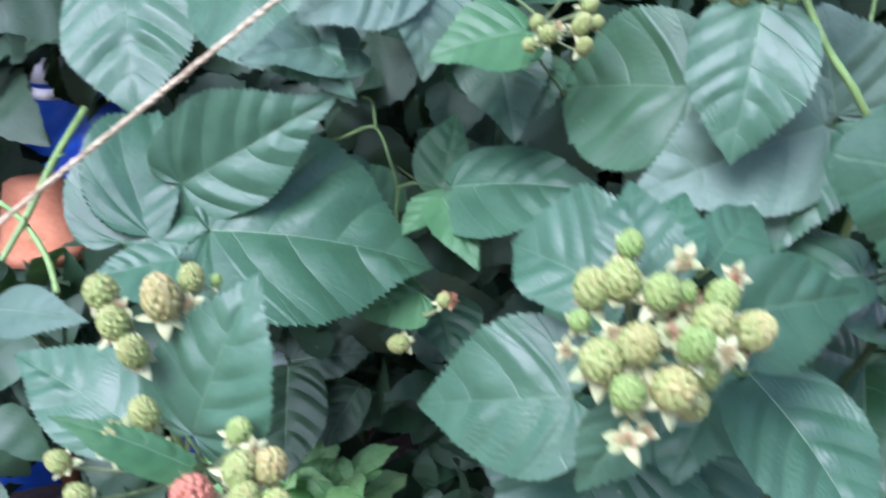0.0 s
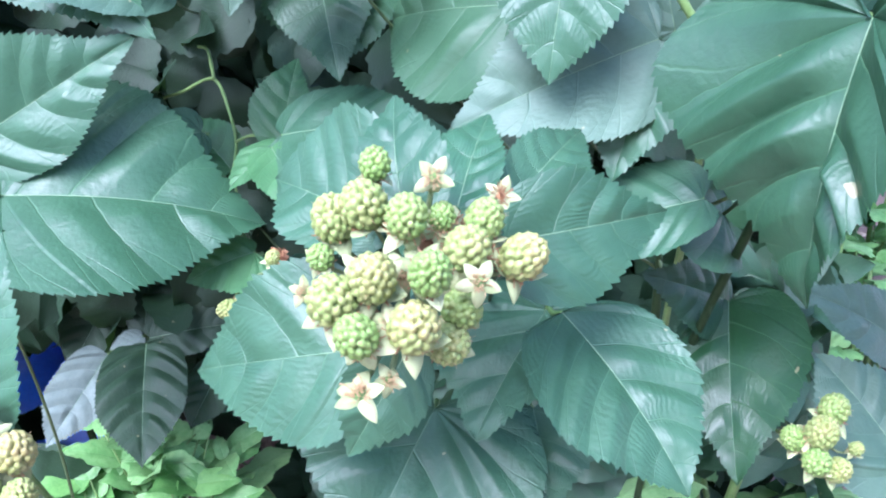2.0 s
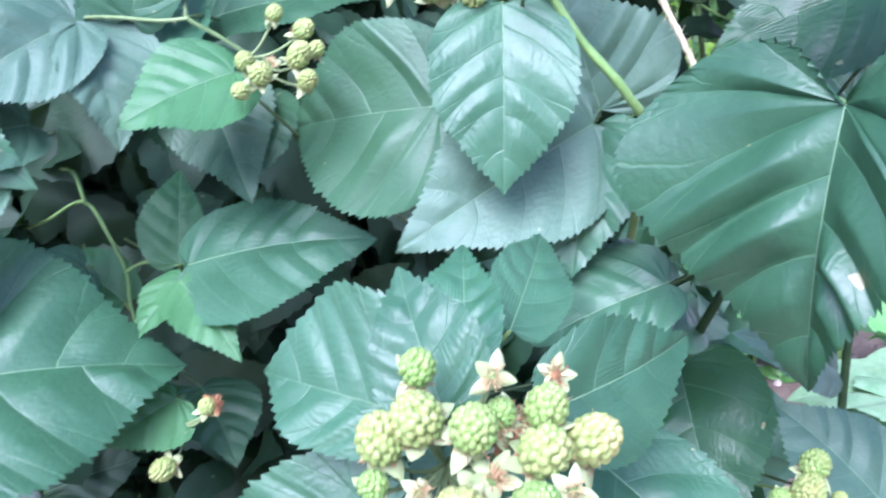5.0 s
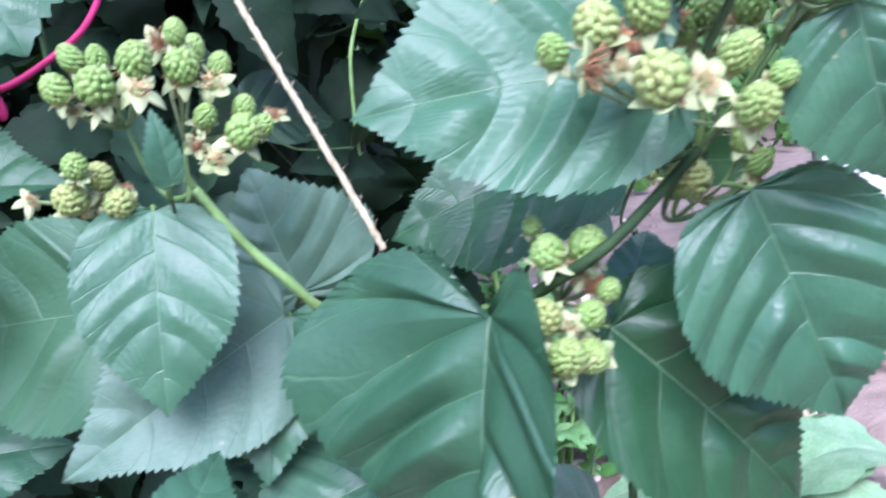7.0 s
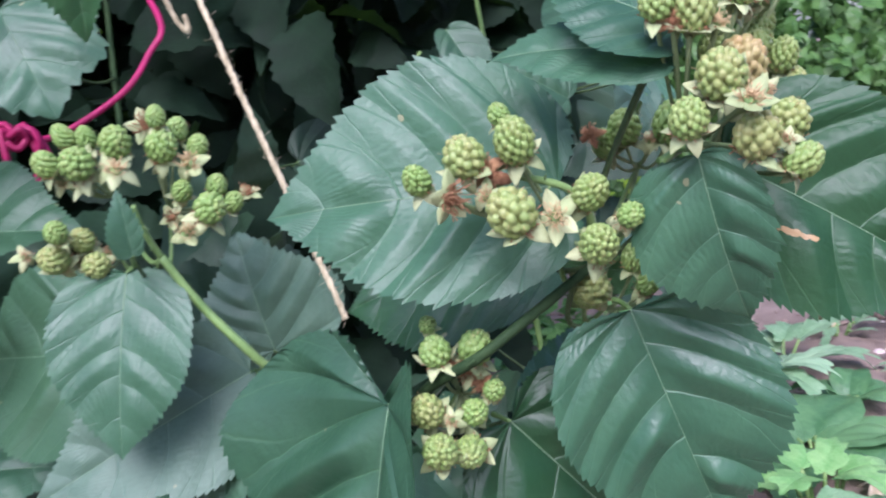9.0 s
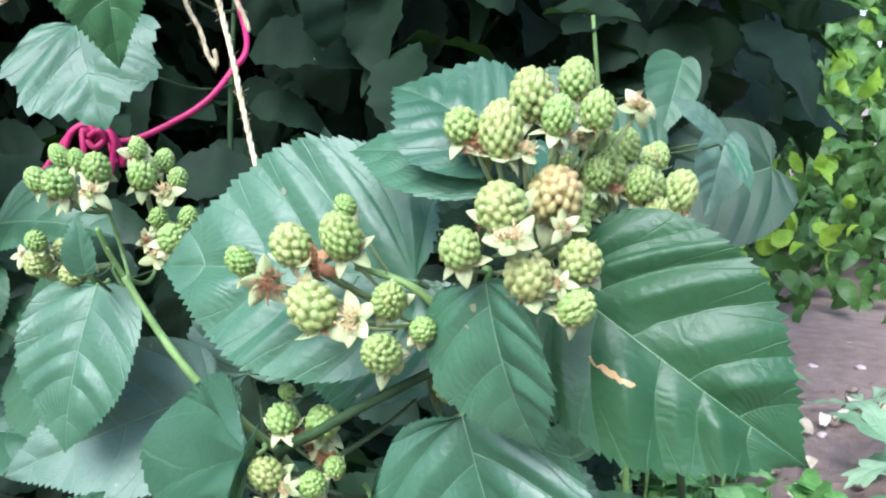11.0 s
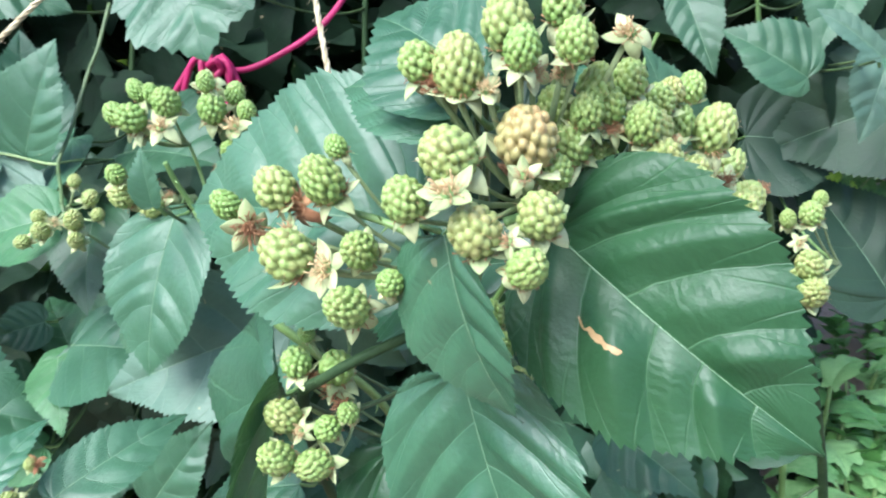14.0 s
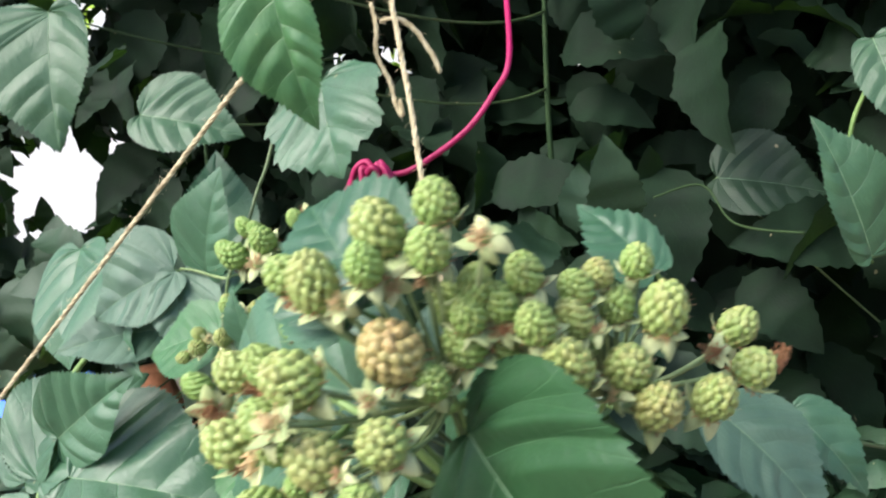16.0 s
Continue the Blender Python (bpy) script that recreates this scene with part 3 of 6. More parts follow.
def berry(cluster, place, radius, ripe):
    """A berry on its stalk; it points away from the cluster's hub, upwards and outwards."""
    COUNT[0] += 1
    rng = np.random.RandomState(COUNT[0])
    hub = np.asarray(cluster.location)
    away = unit(np.asarray(place) - hub)
    way = unit(away * 0.8 + np.array((0, -0.25, 0.75)) + rng.normal(size=3) * 0.18)
    kind = int(rng.randint(4)) if radius > 0.0055 else 2
    step = round(min(ripe, 1.6) * 5) / 5
    ob = piece("berry", berry_mesh(kind, step), cluster, place, "pinkish-red ripening berry" if ripe > 1 else ("straw-coloured berry, blushing" if ripe >= 0.6 else ""))
    turn = aim(way) @ Matrix.Rotation(rng.uniform(0, 6.3), 4, "Z")
    tall = (1.28, 1.42, 1.14, 1.22)[kind]
    ob.matrix_basis = Matrix.Translation(ob.location) @ turn @ Matrix.Diagonal((radius * 0.93, radius * 0.93, radius * 0.92 * rng.uniform(0.95, 1.05), 1))
    sepals_round(ob, CALYX, rng, -0.80 * tall, 5, "cream pointed sepal")
    if radius > 0.004:
        st = new("style_tuft", STYLES[int(rng.randint(2))])
        st.parent = ob
        tagged(st, kind="stuff")
        ring = new("stamen_ring", RINGS[int(rng.randint(2))])
        ring.parent = ob
        tagged(ring, "rust-brown dried stamens", kind="stuff")
    foot = np.asarray(place) - way * radius * tall * 0.95
    vs, fs = tube(bend(foot - np.asarray(place), hub - np.asarray(place), -way * 0.004 + np.array((0, 0, -0.002)), 8), (0.0012, 0.0009, 0.0008, 0.0008, 0.0009, 0.0010, 0.0012, 0.0014), 6)
    piece("pedicel", mesh_of("pedicel", vs, fs, PEDICEL), cluster, place)
    return ob


def calyx_flower(cluster, place, face, radius, kind):
    """A spent flower: open sepals round a tuft of stamens; brown ones are withered and ragged."""
    COUNT[0] += 1
    rng = np.random.RandomState(COUNT[0] + 900)
    way = unit(np.asarray(face) + np.array((0, 0, 0.35)) + rng.normal(size=3) * 0.3)
    dry = kind == "brown"
    core = BALL_V * (0.26, 0.26, 0.16)
    head = piece("spent_flower", mesh_of("spent_flower", core, BALL_F, DRY if dry else STEM), cluster, place, "withered brown calyx" if dry else "open cream calyx without petals")
    head.matrix_basis = Matrix.Translation(head.location) @ aim(way) @ Matrix.Rotation(rng.uniform(0, 6.3), 4, "Z") @ Matrix.Scale(radius * (1.4 if dry else 1.15), 4)
    verts, faces = [], []
    for i in range(60 if not dry else 70):
        a, r = rng.uniform(0, 6.3), rng.uniform(0.02, 0.52 if dry else 0.40)
        foot = np.array((r * 0.7 * math.cos(a), r * 0.7 * math.sin(a), 0.0))
        top = np.array((r * 1.5 * math.cos(a), r * 1.5 * math.sin(a), rng.uniform(0.22, 0.5))) + rng.normal(size=3) * 0.06
        vs, fs = tube(bend(foot, top, rng.normal(size=3) * 0.03, 4), (0.022, 0.018, 0.018, 0.03), 4)
        k = len(verts)
        verts.extend(vs)
        faces.extend(tuple(k + j for j in f) for f in fs)
    sepals_round(head, OPEN if not dry or rng.rand() < 0.7 else WITHERED, rng, 0.0)
    tuft = new("stamen_tuft", mesh_of("stamens", verts, faces, DRY if dry else STAMEN))
    tuft.parent = head
    tagged(tuft, "rust-brown shrivelled stamens" if dry else "straw-coloured stamens", kind="stuff")
    hub = np.asarray(cluster.location) - np.asarray(place)
    vs, fs = tube(bend((0, 0, 0), hub, (0, 0, -0.003), 7), 0.0011, 6)
    piece("pedicel", mesh_of("pedicel", vs, fs, PEDICEL), cluster, place)


def stem(name, points, r0, r1, material, label, category="stem", thorns=8, seed=1):
    """A tapered cane through the given points, with hooked prickles as parts."""
    fine = curve(points)
    ob = thing(name, fine[0], label, category)
    vs, fs = tube(fine - fine[0], np.linspace(r0, r1, len(fine)), 8, 0, 0.05, seed)
    piece("cane", mesh_of("cane", vs, fs, material), ob, fine[0])
    rng = np.random.RandomState(seed)
    for k in range(thorns):
        i = int(rng.randint(1, len(fine) - 1))
        t = unit(fine[i + 1] - fine[i - 1])
        d = unit(np.cross(t, rng.normal(size=3)))
        r = r0 + (r1 - r0) * i / len(fine)
        vs, fs = tube(bend((0, 0, 0), d * r * 3.2 - t * r * 1.4, -t * r * 0.3, 4), (r * 0.5, r * 0.32, r * 0.17, r * 0.03), 5)
        piece("prickle", mesh_of("prickle", vs, fs, material), ob, fine[i])
    return ob


def twine(name, points, radius, material, label, category, strands=3, turns=260.0, seed=2):
    """A laid string: strands wound round one another along the points, with loose fibres."""
    pts = np.asarray(points, float)
    seg = np.linalg.norm(np.diff(pts, axis=0), axis=1)
    s = np.r_[0, np.cumsum(seg)]
    n = max(12, int(s[-1] / 0.0022))
    at = np.linspace(0, s[-1], n)
    line = np.stack([np.interp(at, s, pts[:, k]) for k in range(3)], -1)
    kern = np.ones(9) / 9
    pad = np.pad(line, ((4, 4), (0, 0)), "edge")
    line = np.stack([np.convolve(pad[:, k], kern, "valid") for k in range(3)], -1)
    rng = np.random.RandomState(seed)
    line += np.cumsum(rng.normal(size=line.shape), axis=0) * radius * 0.03
    ob = thing(name, line[0], label, category)
    t = unit(line[-1] - line[0])
    a = unit(np.cross(t, (0.1, 0.9, 0.2)))
    b = np.cross(t, a)
    for k in range(strands):
        ang = at * turns + 2 * math.pi * k / strands
        path = line + (np.cos(ang)[:, None] * a + np.sin(ang)[:, None] * b) * radius * 0.55
        vs, fs = tube(path - line[0], radius * 0.62, 6, 0, 0.22, seed + k)
        piece("strand", mesh_of("strand", vs, fs, material), ob, line[0])
    verts, faces = [], []
    for k in range(int(s[-1] * 420)):
        i = int(rng.randint(n))
        d = unit(rng.normal(size=3) + t * rng.uniform(-1.5, 1.5))
        vs, fs = tube(bend(line[i] - line[0], line[i] - line[0] + d * rng.uniform(2.0, 4.5) * radius, rng.normal(size=3) * radius * 0.5, 4), radius * 0.07, 3)
        j = len(verts)
        verts.extend(vs)
        faces.extend(tuple(j + q for q in f) for f in fs)
    tagged(piece("loose_fibre_fuzz", mesh_of("loose_fibre_fuzz", verts, faces, material), ob, line[0]), kind="stuff")
    return ob


def scatter_leaves(name, spots, material, label, category="foliage", tagkind="stuff", pale=None):
    """Many simple folded toothed leaves as one mesh: spots of place, direction, facing and length."""
    verts, faces, uvs = [], [], []
    for n, (c, d, f, ln, wd) in enumerate(spots):
        d, f = unit(d), unit(f)
        s = unit(np.cross(d, f))
        f = np.cross(s, d)
        base = len(verts)
        rows = 19 if ln > 0.079 and name in ("inner_foliage", "mid_foliage", "back_foliage") else 13
        crease, curl = 0.10 + 0.30 * (n * 0.618 % 1.0), 0.04 + 0.14 * (n * 0.414 % 1.0)
        for i in range(rows):
            u = i / (rows - 1)
            w = wd * 0.5 * (max(u, 0.001) ** 0.5 * (1 - u) ** 0.9) * 1.82 * (1 + (0.11 if rows > 13 else 0.07) * (i % 2))
            z = curl * ln * 4 * u * (1 - u) - curl * ln * u * u
            for k in (-1, 0, 1):
                verts.append(np.asarray(c) + d * ln * (u + 0.03 * abs(k)) + s * k * w + f * (z + (crease + 0.10 * math.sin(19.0 * u + n)) * w * abs(k)))
                uvs.append((6.0 * (u - 0.42 * abs(k)), 0.5 + 0.5 * k))
        for i in range(rows - 1):
            for k in (0, 1):
                q = base + i * 3 + k
                faces.append((q, q + 1, q + 4, q + 3))
    ob = new(name, mesh_of(name, verts, faces, material, True, uvs))
    return tagged(ob, label, category, "", tagkind)


def pink_cord(lines):
    """A smooth plastic cord with a bow: the long run and each loop or end are parts."""
    ob = thing("pink_cord", lines[0][-1], "bright magenta plastic cord tied in a loose bow", "cord")
    for n, pts in enumerate(lines):
        fine = curve(pts, 8)
        vs, fs = tube(fine - fine[0], 0.0030 if n else 0.0028, 8)
        piece("cord_run" if n == 0 else "cord_loop", mesh_of("cord", vs, fs, CORD), ob, fine[0])
    return ob

# ---- ground, wall and the garden behind ----
def ground():
    n, size = 90, 60.0
    g = np.linspace(-1, 1, n)
    g = np.sign(g) * np.abs(g) ** 2.6 * size
    X, Y = np.meshgrid(g + 0.8, g + 1.2, indexing="ij")
    Z = np.zeros_like(X)
    for i in range(n):
        for j in range(n):
            if abs(X[i, j]) < 6 and abs(Y[i, j]) < 7:
                Z[i, j] = 0.035 * noise.noise((X[i, j] * 2.3, Y[i, j] * 2.3, 0)) + 0.018 * noise.noise((X[i, j] * 9, Y[i, j] * 9, 3))
    faces = [(i * n + j, (i + 1) * n + j, (i + 1) * n + j + 1, i * n + j + 1) for i in range(n - 1) for j in range(n - 1)]
    ob = new("ground", mesh_of("ground", np.stack([X, Y, Z], -1).reshape(-1, 3), faces, SOIL))
    return tagged(ob, "bare dry brownish-pink garden soil with small clods", "ground", "", "structure")


ground()


def box(size, bevel=0.004):
    bm = bmesh.new()
    bmesh.ops.create_cube(bm, size=1.0)
    bmesh.ops.scale(bm, vec=size, verts=bm.verts)
    if bevel:
        bmesh.ops.bevel(bm, geom=bm.edges[:], offset=bevel, segments=2, affect="EDGES")
    return bm


def from_bm(name, bm, material, smooth=False):
    me = bpy.data.meshes.new(name)
    bm.to_mesh(me)
    bm.free()
    me.materials.append(material)
    if smooth:
        me.polygons.foreach_set("use_smooth", [True] * len(me.polygons))
    return me


def turned(ob, rx=0.0, ry=0.0, rz=0.0):
    ob.matrix_basis = Matrix.Translation(ob.location) @ pose(0, 0, 0, rx, ry, rz)
    return ob


# white boarded screen at the edge of the bed: two boards on a grey post
screen = thing("board_screen", (2.02, 1.88, 0.0), "white painted board screen on a grey post, standing in soil", "fence")
turned(screen, 0, 0, -19)
for k in range(2):
    b = new("board", from_bm("board", box((2.2, 0.03, 0.655), 0.006), WHITE))
    b.parent, b.location = screen, (1.115, 0, 0.385 + 0.668 * k)
post = new("post", from_bm("post", box((0.05, 0.07, 1.5), 0.006), GREYWOOD))
post.parent, post.location = screen, (0.16, 0.052, 0.70)
end_strip = new("end_strip", from_bm("end_strip", box((0.014, 0.036, 1.40), 0.003), GREYWOOD))
end_strip.parent, end_strip.location = screen, (0.006, 0, 0.70)

# whitewashed house wall far behind the bush
def house_wall():
    bm = box((9.0, 0.25, 3.2), 0.01)
    w = new("wall_white", from_bm("wall_white", bm, WHITE))
    w.matrix_basis = pose(-4.6, 4.3, 1.6, 0, 0, 42)
    tagged(w, "whitewashed plain wall beyond the bush", "wall", "", "structure")


house_wall()


def hedge(rng, count, box_lo, box_hi, keep, size=(0.05, 0.11)):
    spots = []
    while len(spots) < count:
        c = rng.uniform(box_lo, box_hi)
        if not keep(c):
            continue
        d = unit(rng.normal(size=3) * (0.8, 0.5, 0.6) + (0, -0.1, -0.55))
        f = unit(rng.normal(size=3) * 0.55 + (0, -0.75, 0.55))
        ln = rng.uniform(*size)
        spots.append((c, d, f, ln, ln * rng.uniform(0.62, 0.85)))
    return spots

# ---- the bramble bush ----
# every leaf: base, tip, facing, width, then its character
leaf = bramble_leaf((-0.1836, 0.7019, 0.6270), "deep", 1)
leaflet(leaf, (-0.1836, 0.7019, 0.6270), (-0.0057, 0.7406, 0.5900), (0.2870, -0.6266, 0.7246), 0.1865, "deep", 1, wide=0.37, full=0.70, cord=0.15, skew=-0.04, quilt=1.4)
leaf = bramble_leaf((-0.2063, 0.7165, 0.6611), "green", 1)
leaflet(leaf, (-0.2063, 0.7165, 0.6611), (-0.0822, 0.7161, 0.7307), (0.0062, -0.9998, -0.0167), 0.0954, "green", 2, wide=0.40, full=0.64, cord=0.22, skew=-0.10, quilt=1.2)
leaf = bramble_leaf((0.0920, 0.4065, 0.6710), "green", 4)
leaflet(leaf, (0.0920, 0.4065, 0.6710), (0.0904, 0.4416, 0.7175), (-0.3845, -0.7435, 0.5472), 0.0439, "green", 3, wide=0.36, full=0.71, cord=0.14, skew=0.05)
leaflet(leaf, (0.0826, 0.4197, 0.6669), (0.0341, 0.4652, 0.6794), (-0.4892, -0.6744, 0.5530), 0.0626, "green", 81, wide=0.46, full=0.86, cord=0.14, skew=0.29)
leaflet(leaf, (0.1178, 0.4648, 0.6600), (0.1408, 0.5262, 0.6961), (-0.0657, -0.4870, 0.8709), 0.0401, "sheen", 4, skew=-0.16)
leaflet(leaf, (0.1515, 0.5030, 0.6545), (0.2031, 0.5795, 0.6761), (0.3732, -0.4771, 0.7957), 0.0424, "green", 5, skew=0.08)
leaf = bramble_leaf((0.1331, 0.4121, 0.6579), "green", 1)
leaflet(leaf, (0.1331, 0.4121, 0.6579), (0.2107, 0.4385, 0.6599), (0.3043, -0.9153, 0.2638), 0.0574, "green", 6, wide=0.37, full=0.65, cord=0.11, skew=0.09)
leaf = bramble_leaf((0.0661, 0.4363, 0.6043), "green", 1)
leaflet(leaf, (0.0661, 0.4363, 0.6043), (-0.0176, 0.4842, 0.5791), (-0.5422, -0.7686, 0.3396), 0.0852, "green", 7, wide=0.26, full=0.72, cord=0.22, skew=0.04)
leaf = bramble_leaf((0.0892, 0.3922, 0.6204), "green", 1)
leaflet(leaf, (0.0892, 0.3922, 0.6204), (0.0629, 0.3909, 0.5755), (-0.0518, -0.9970, 0.0582), 0.0361, "green", 8)
leaf = bramble_leaf((0.1620, 0.4826, 0.5997), "green", 2)
leaflet(leaf, (0.1620, 0.4826, 0.5997), (0.1187, 0.4357, 0.5578), (-0.3030, -0.4646, 0.8321), 0.1087, "green", 9, wide=0.35, full=0.64, cord=0.14, skew=0.21)
leaflet(leaf, (0.1668, 0.4658, 0.6045), (0.2119, 0.3993, 0.5424), (0.1872, -0.6000, 0.7778), 0.0809, "green", 10, wide=0.42, full=0.86, cord=0.00, skew=0.09, quilt=1.3)
leaf = bramble_leaf((0.3353, 0.6830, 0.5199), "gloss", 2)
leaflet(leaf, (0.3353, 0.6830, 0.5199), (0.3110, 0.5929, 0.4214), (-0.4735, -0.5885, 0.6553), 0.0955, "gloss", 11, skew=-0.20)
leaflet(leaf, (0.3389, 0.6922, 0.5163), (0.2581, 0.6371, 0.5624), (0.6265, -0.7539, 0.1976), 0.0599, "dark", 12, skew=-0.12)
leaf = bramble_leaf((0.3063, 0.6258, 0.6041), "dark", 1)
leaflet(leaf, (0.3063, 0.6258, 0.6041), (0.2288, 0.6082, 0.6363), (0.4195, -0.6008, 0.6805), 0.0870, "dark", 13, skew=-0.35)
leaf = bramble_leaf((0.1059, 0.5333, 0.5247), "green", 1)
leaflet(leaf, (0.1059, 0.5333, 0.5247), (0.0602, 0.4859, 0.4628), (0.0456, -0.6773, 0.7343), 0.1500, "green", 14, wide=0.30, full=0.78, cord=0.22, skew=0.00)
leaf = bramble_leaf((0.1648, 0.5448, 0.5144), "green", 1)
leaflet(leaf, (0.1648, 0.5448, 0.5144), (0.1655, 0.4919, 0.4766), (-0.0564, -0.5820, 0.8113), 0.0719, "green", 16)
leaf = bramble_leaf((-0.1743, 0.9676, 0.4061), "felt", 5)
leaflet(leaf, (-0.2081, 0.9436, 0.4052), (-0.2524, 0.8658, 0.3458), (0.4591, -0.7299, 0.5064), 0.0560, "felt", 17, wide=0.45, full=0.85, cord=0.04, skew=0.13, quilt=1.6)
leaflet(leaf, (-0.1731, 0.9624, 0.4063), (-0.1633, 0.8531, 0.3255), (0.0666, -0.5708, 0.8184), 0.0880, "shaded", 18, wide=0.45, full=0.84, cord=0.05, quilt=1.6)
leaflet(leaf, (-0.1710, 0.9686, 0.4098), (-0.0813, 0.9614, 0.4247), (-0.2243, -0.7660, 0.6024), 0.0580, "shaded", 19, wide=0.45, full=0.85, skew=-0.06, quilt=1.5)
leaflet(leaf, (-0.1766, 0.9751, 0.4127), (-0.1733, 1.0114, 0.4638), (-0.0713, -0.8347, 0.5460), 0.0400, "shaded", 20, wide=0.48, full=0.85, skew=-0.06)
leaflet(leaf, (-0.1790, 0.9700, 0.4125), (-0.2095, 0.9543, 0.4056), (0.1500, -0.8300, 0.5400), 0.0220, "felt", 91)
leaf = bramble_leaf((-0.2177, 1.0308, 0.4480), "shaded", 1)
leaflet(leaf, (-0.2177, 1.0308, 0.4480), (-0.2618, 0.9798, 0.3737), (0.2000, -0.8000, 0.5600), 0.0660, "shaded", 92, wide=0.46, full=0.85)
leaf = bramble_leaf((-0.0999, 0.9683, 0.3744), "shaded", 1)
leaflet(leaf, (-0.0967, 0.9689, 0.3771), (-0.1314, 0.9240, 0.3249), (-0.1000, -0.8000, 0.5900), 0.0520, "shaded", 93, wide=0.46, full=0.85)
leaf = bramble_leaf((-0.1641, 0.7982, 0.8343), "green", 1)
leaflet(leaf, (-0.1641, 0.7982, 0.8343), (-0.0686, 0.7085, 0.7328), (-0.1923, -0.8181, 0.5420), 0.1023, "green", 21, skew=0.33)
leaf = bramble_leaf((0.0440, 0.7838, 0.7761), "dark", 1)
leaflet(leaf, (0.0440, 0.7838, 0.7761), (0.0564, 0.7156, 0.6952), (-0.1281, -0.7677, 0.6278), 0.0792, "dark", 22)
leaf = bramble_leaf((0.0604, 0.6918, 0.7794), "mid", 1)
leaflet(leaf, (0.0604, 0.6918, 0.7794), (-0.0112, 0.6773, 0.7630), (-0.0391, -0.6592, 0.7509), 0.0760, "mid", 23, skew=-0.11)
leaf = bramble_leaf((0.0211, 0.7957, 0.8264), "green", 1)
leaflet(leaf, (0.0211, 0.7957, 0.8264), (-0.0226, 0.7567, 0.7597), (-0.4031, -0.6503, 0.6439), 0.0947, "green", 24, skew=-0.33)
leaf = bramble_leaf((0.0574, 0.8118, 0.8105), "dark", 1)
leaflet(leaf, (0.0574, 0.8118, 0.8105), (0.1720, 0.7421, 0.8127), (-0.3148, -0.4911, 0.8123), 0.1061, "dark", 25, skew=-0.18)
leaf = bramble_leaf((0.0768, 0.7768, 0.7526), "dark", 1)
leaflet(leaf, (0.0768, 0.7768, 0.7526), (0.0529, 0.7256, 0.7028), (-0.1917, -0.6364, 0.7472), 0.1058, "dark", 26, skew=0.35)
leaf = bramble_leaf((0.2012, 0.5980, 0.7988), "green", 1)
leaflet(leaf, (0.2012, 0.5980, 0.7988), (0.1800, 0.5726, 0.7013), (-0.2417, -0.9250, 0.2933), 0.0790, "green", 27, wide=0.35, full=0.83, cord=0.07, skew=0.00)
leaf = bramble_leaf((0.1746, 0.6548, 0.7425), "dark", 1)
leaflet(leaf, (0.1746, 0.6548, 0.7425), (0.0882, 0.7491, 0.7332), (-0.7086, -0.6147, 0.3465), 0.1215, "dark", 28, wide=0.32, full=0.80, cord=0.18, skew=-0.08)
leaf = bramble_leaf((0.2600, 0.6280, 0.7190), "pale", 2)
leaflet(leaf, (0.2600, 0.6280, 0.7190), (0.1253, 0.6116, 0.6727), (0.0300, -0.8900, 0.4550), 0.0986, "pale", 29)
leaflet(leaf, (0.2640, 0.6290, 0.7170), (0.2217, 0.5950, 0.6385), (-0.3420, -0.6088, 0.7158), 0.0774, "green", 30, skew=0.05, quilt=1.4)
leaf = bramble_leaf((0.2800, 0.6576, 0.7216), "pale", 1)
leaflet(leaf, (0.2800, 0.6576, 0.7216), (0.2681, 0.6743, 0.8009), (-0.4318, -0.8935, 0.1232), 0.0974, "pale", 31, skew=0.20, quilt=1.4)
leaf = bramble_leaf((0.2743, 0.5768, 0.6282), "green", 1)
leaflet(leaf, (0.2743, 0.5768, 0.6282), (0.1949, 0.6048, 0.6002), (-0.4411, -0.5204, 0.7312), 0.0697, "green", 32, skew=0.05)
leaf = bramble_leaf((0.3096, 0.4664, 0.7371), "deep", 1)
leaflet(leaf, (0.3096, 0.4664, 0.7371), (0.2892, 0.4769, 0.5927), (-0.8882, -0.4501, 0.0926), 0.1585, "deep", 33, wide=0.32, full=0.65, cord=0.21, skew=0.29, arch=0.05, fold=0.06, quilt=2.1, hinge=0.40)
leaf = bramble_leaf((0.2074, 0.5594, 0.8135), "green", 1)
leaflet(leaf, (0.2074, 0.5594, 0.8135), (0.2056, 0.5562, 0.8487), (0.1811, -0.9802, -0.0802), 0.0180, "green", 34, skew=-0.21)
leaf = bramble_leaf((0.4067, 0.5448, 0.7498), "gloss", 1)
leaflet(leaf, (0.4392, 0.5456, 0.7833), (0.3168, 0.5855, 0.7574), (-0.3597, -0.7167, 0.5974), 0.0755, "gloss", 35, wide=0.55, full=0.86, cord=0.00, skew=-0.31)
leaf = bramble_leaf((0.3666, 0.4613, 0.7158), "gloss", 2)
leaflet(leaf, (0.3666, 0.4613, 0.7158), (0.4614, 0.4438, 0.5922), (-0.0043, -0.9906, 0.1367), 0.1047, "gloss", 36, quilt=2.0)
leaflet(leaf, (0.3850, 0.4840, 0.7051), (0.4547, 0.5392, 0.7345), (-0.0026, -0.4676, 0.8839), 0.0463, "gloss", 37, skew=0.35)
leaf = bramble_leaf((0.4080, 0.4082, 0.7749), "sheen", 1)
leaflet(leaf, (0.4080, 0.4082, 0.7749), (0.4410, 0.3973, 0.6632), (-0.4494, -0.8922, -0.0453), 0.0978, "sheen", 38, wide=0.43, full=0.78, cord=0.05, skew=0.01, fold=0.1, quilt=1.7)
leaf = bramble_leaf((0.4127, 0.3550, 0.8438), "sheen", 1)
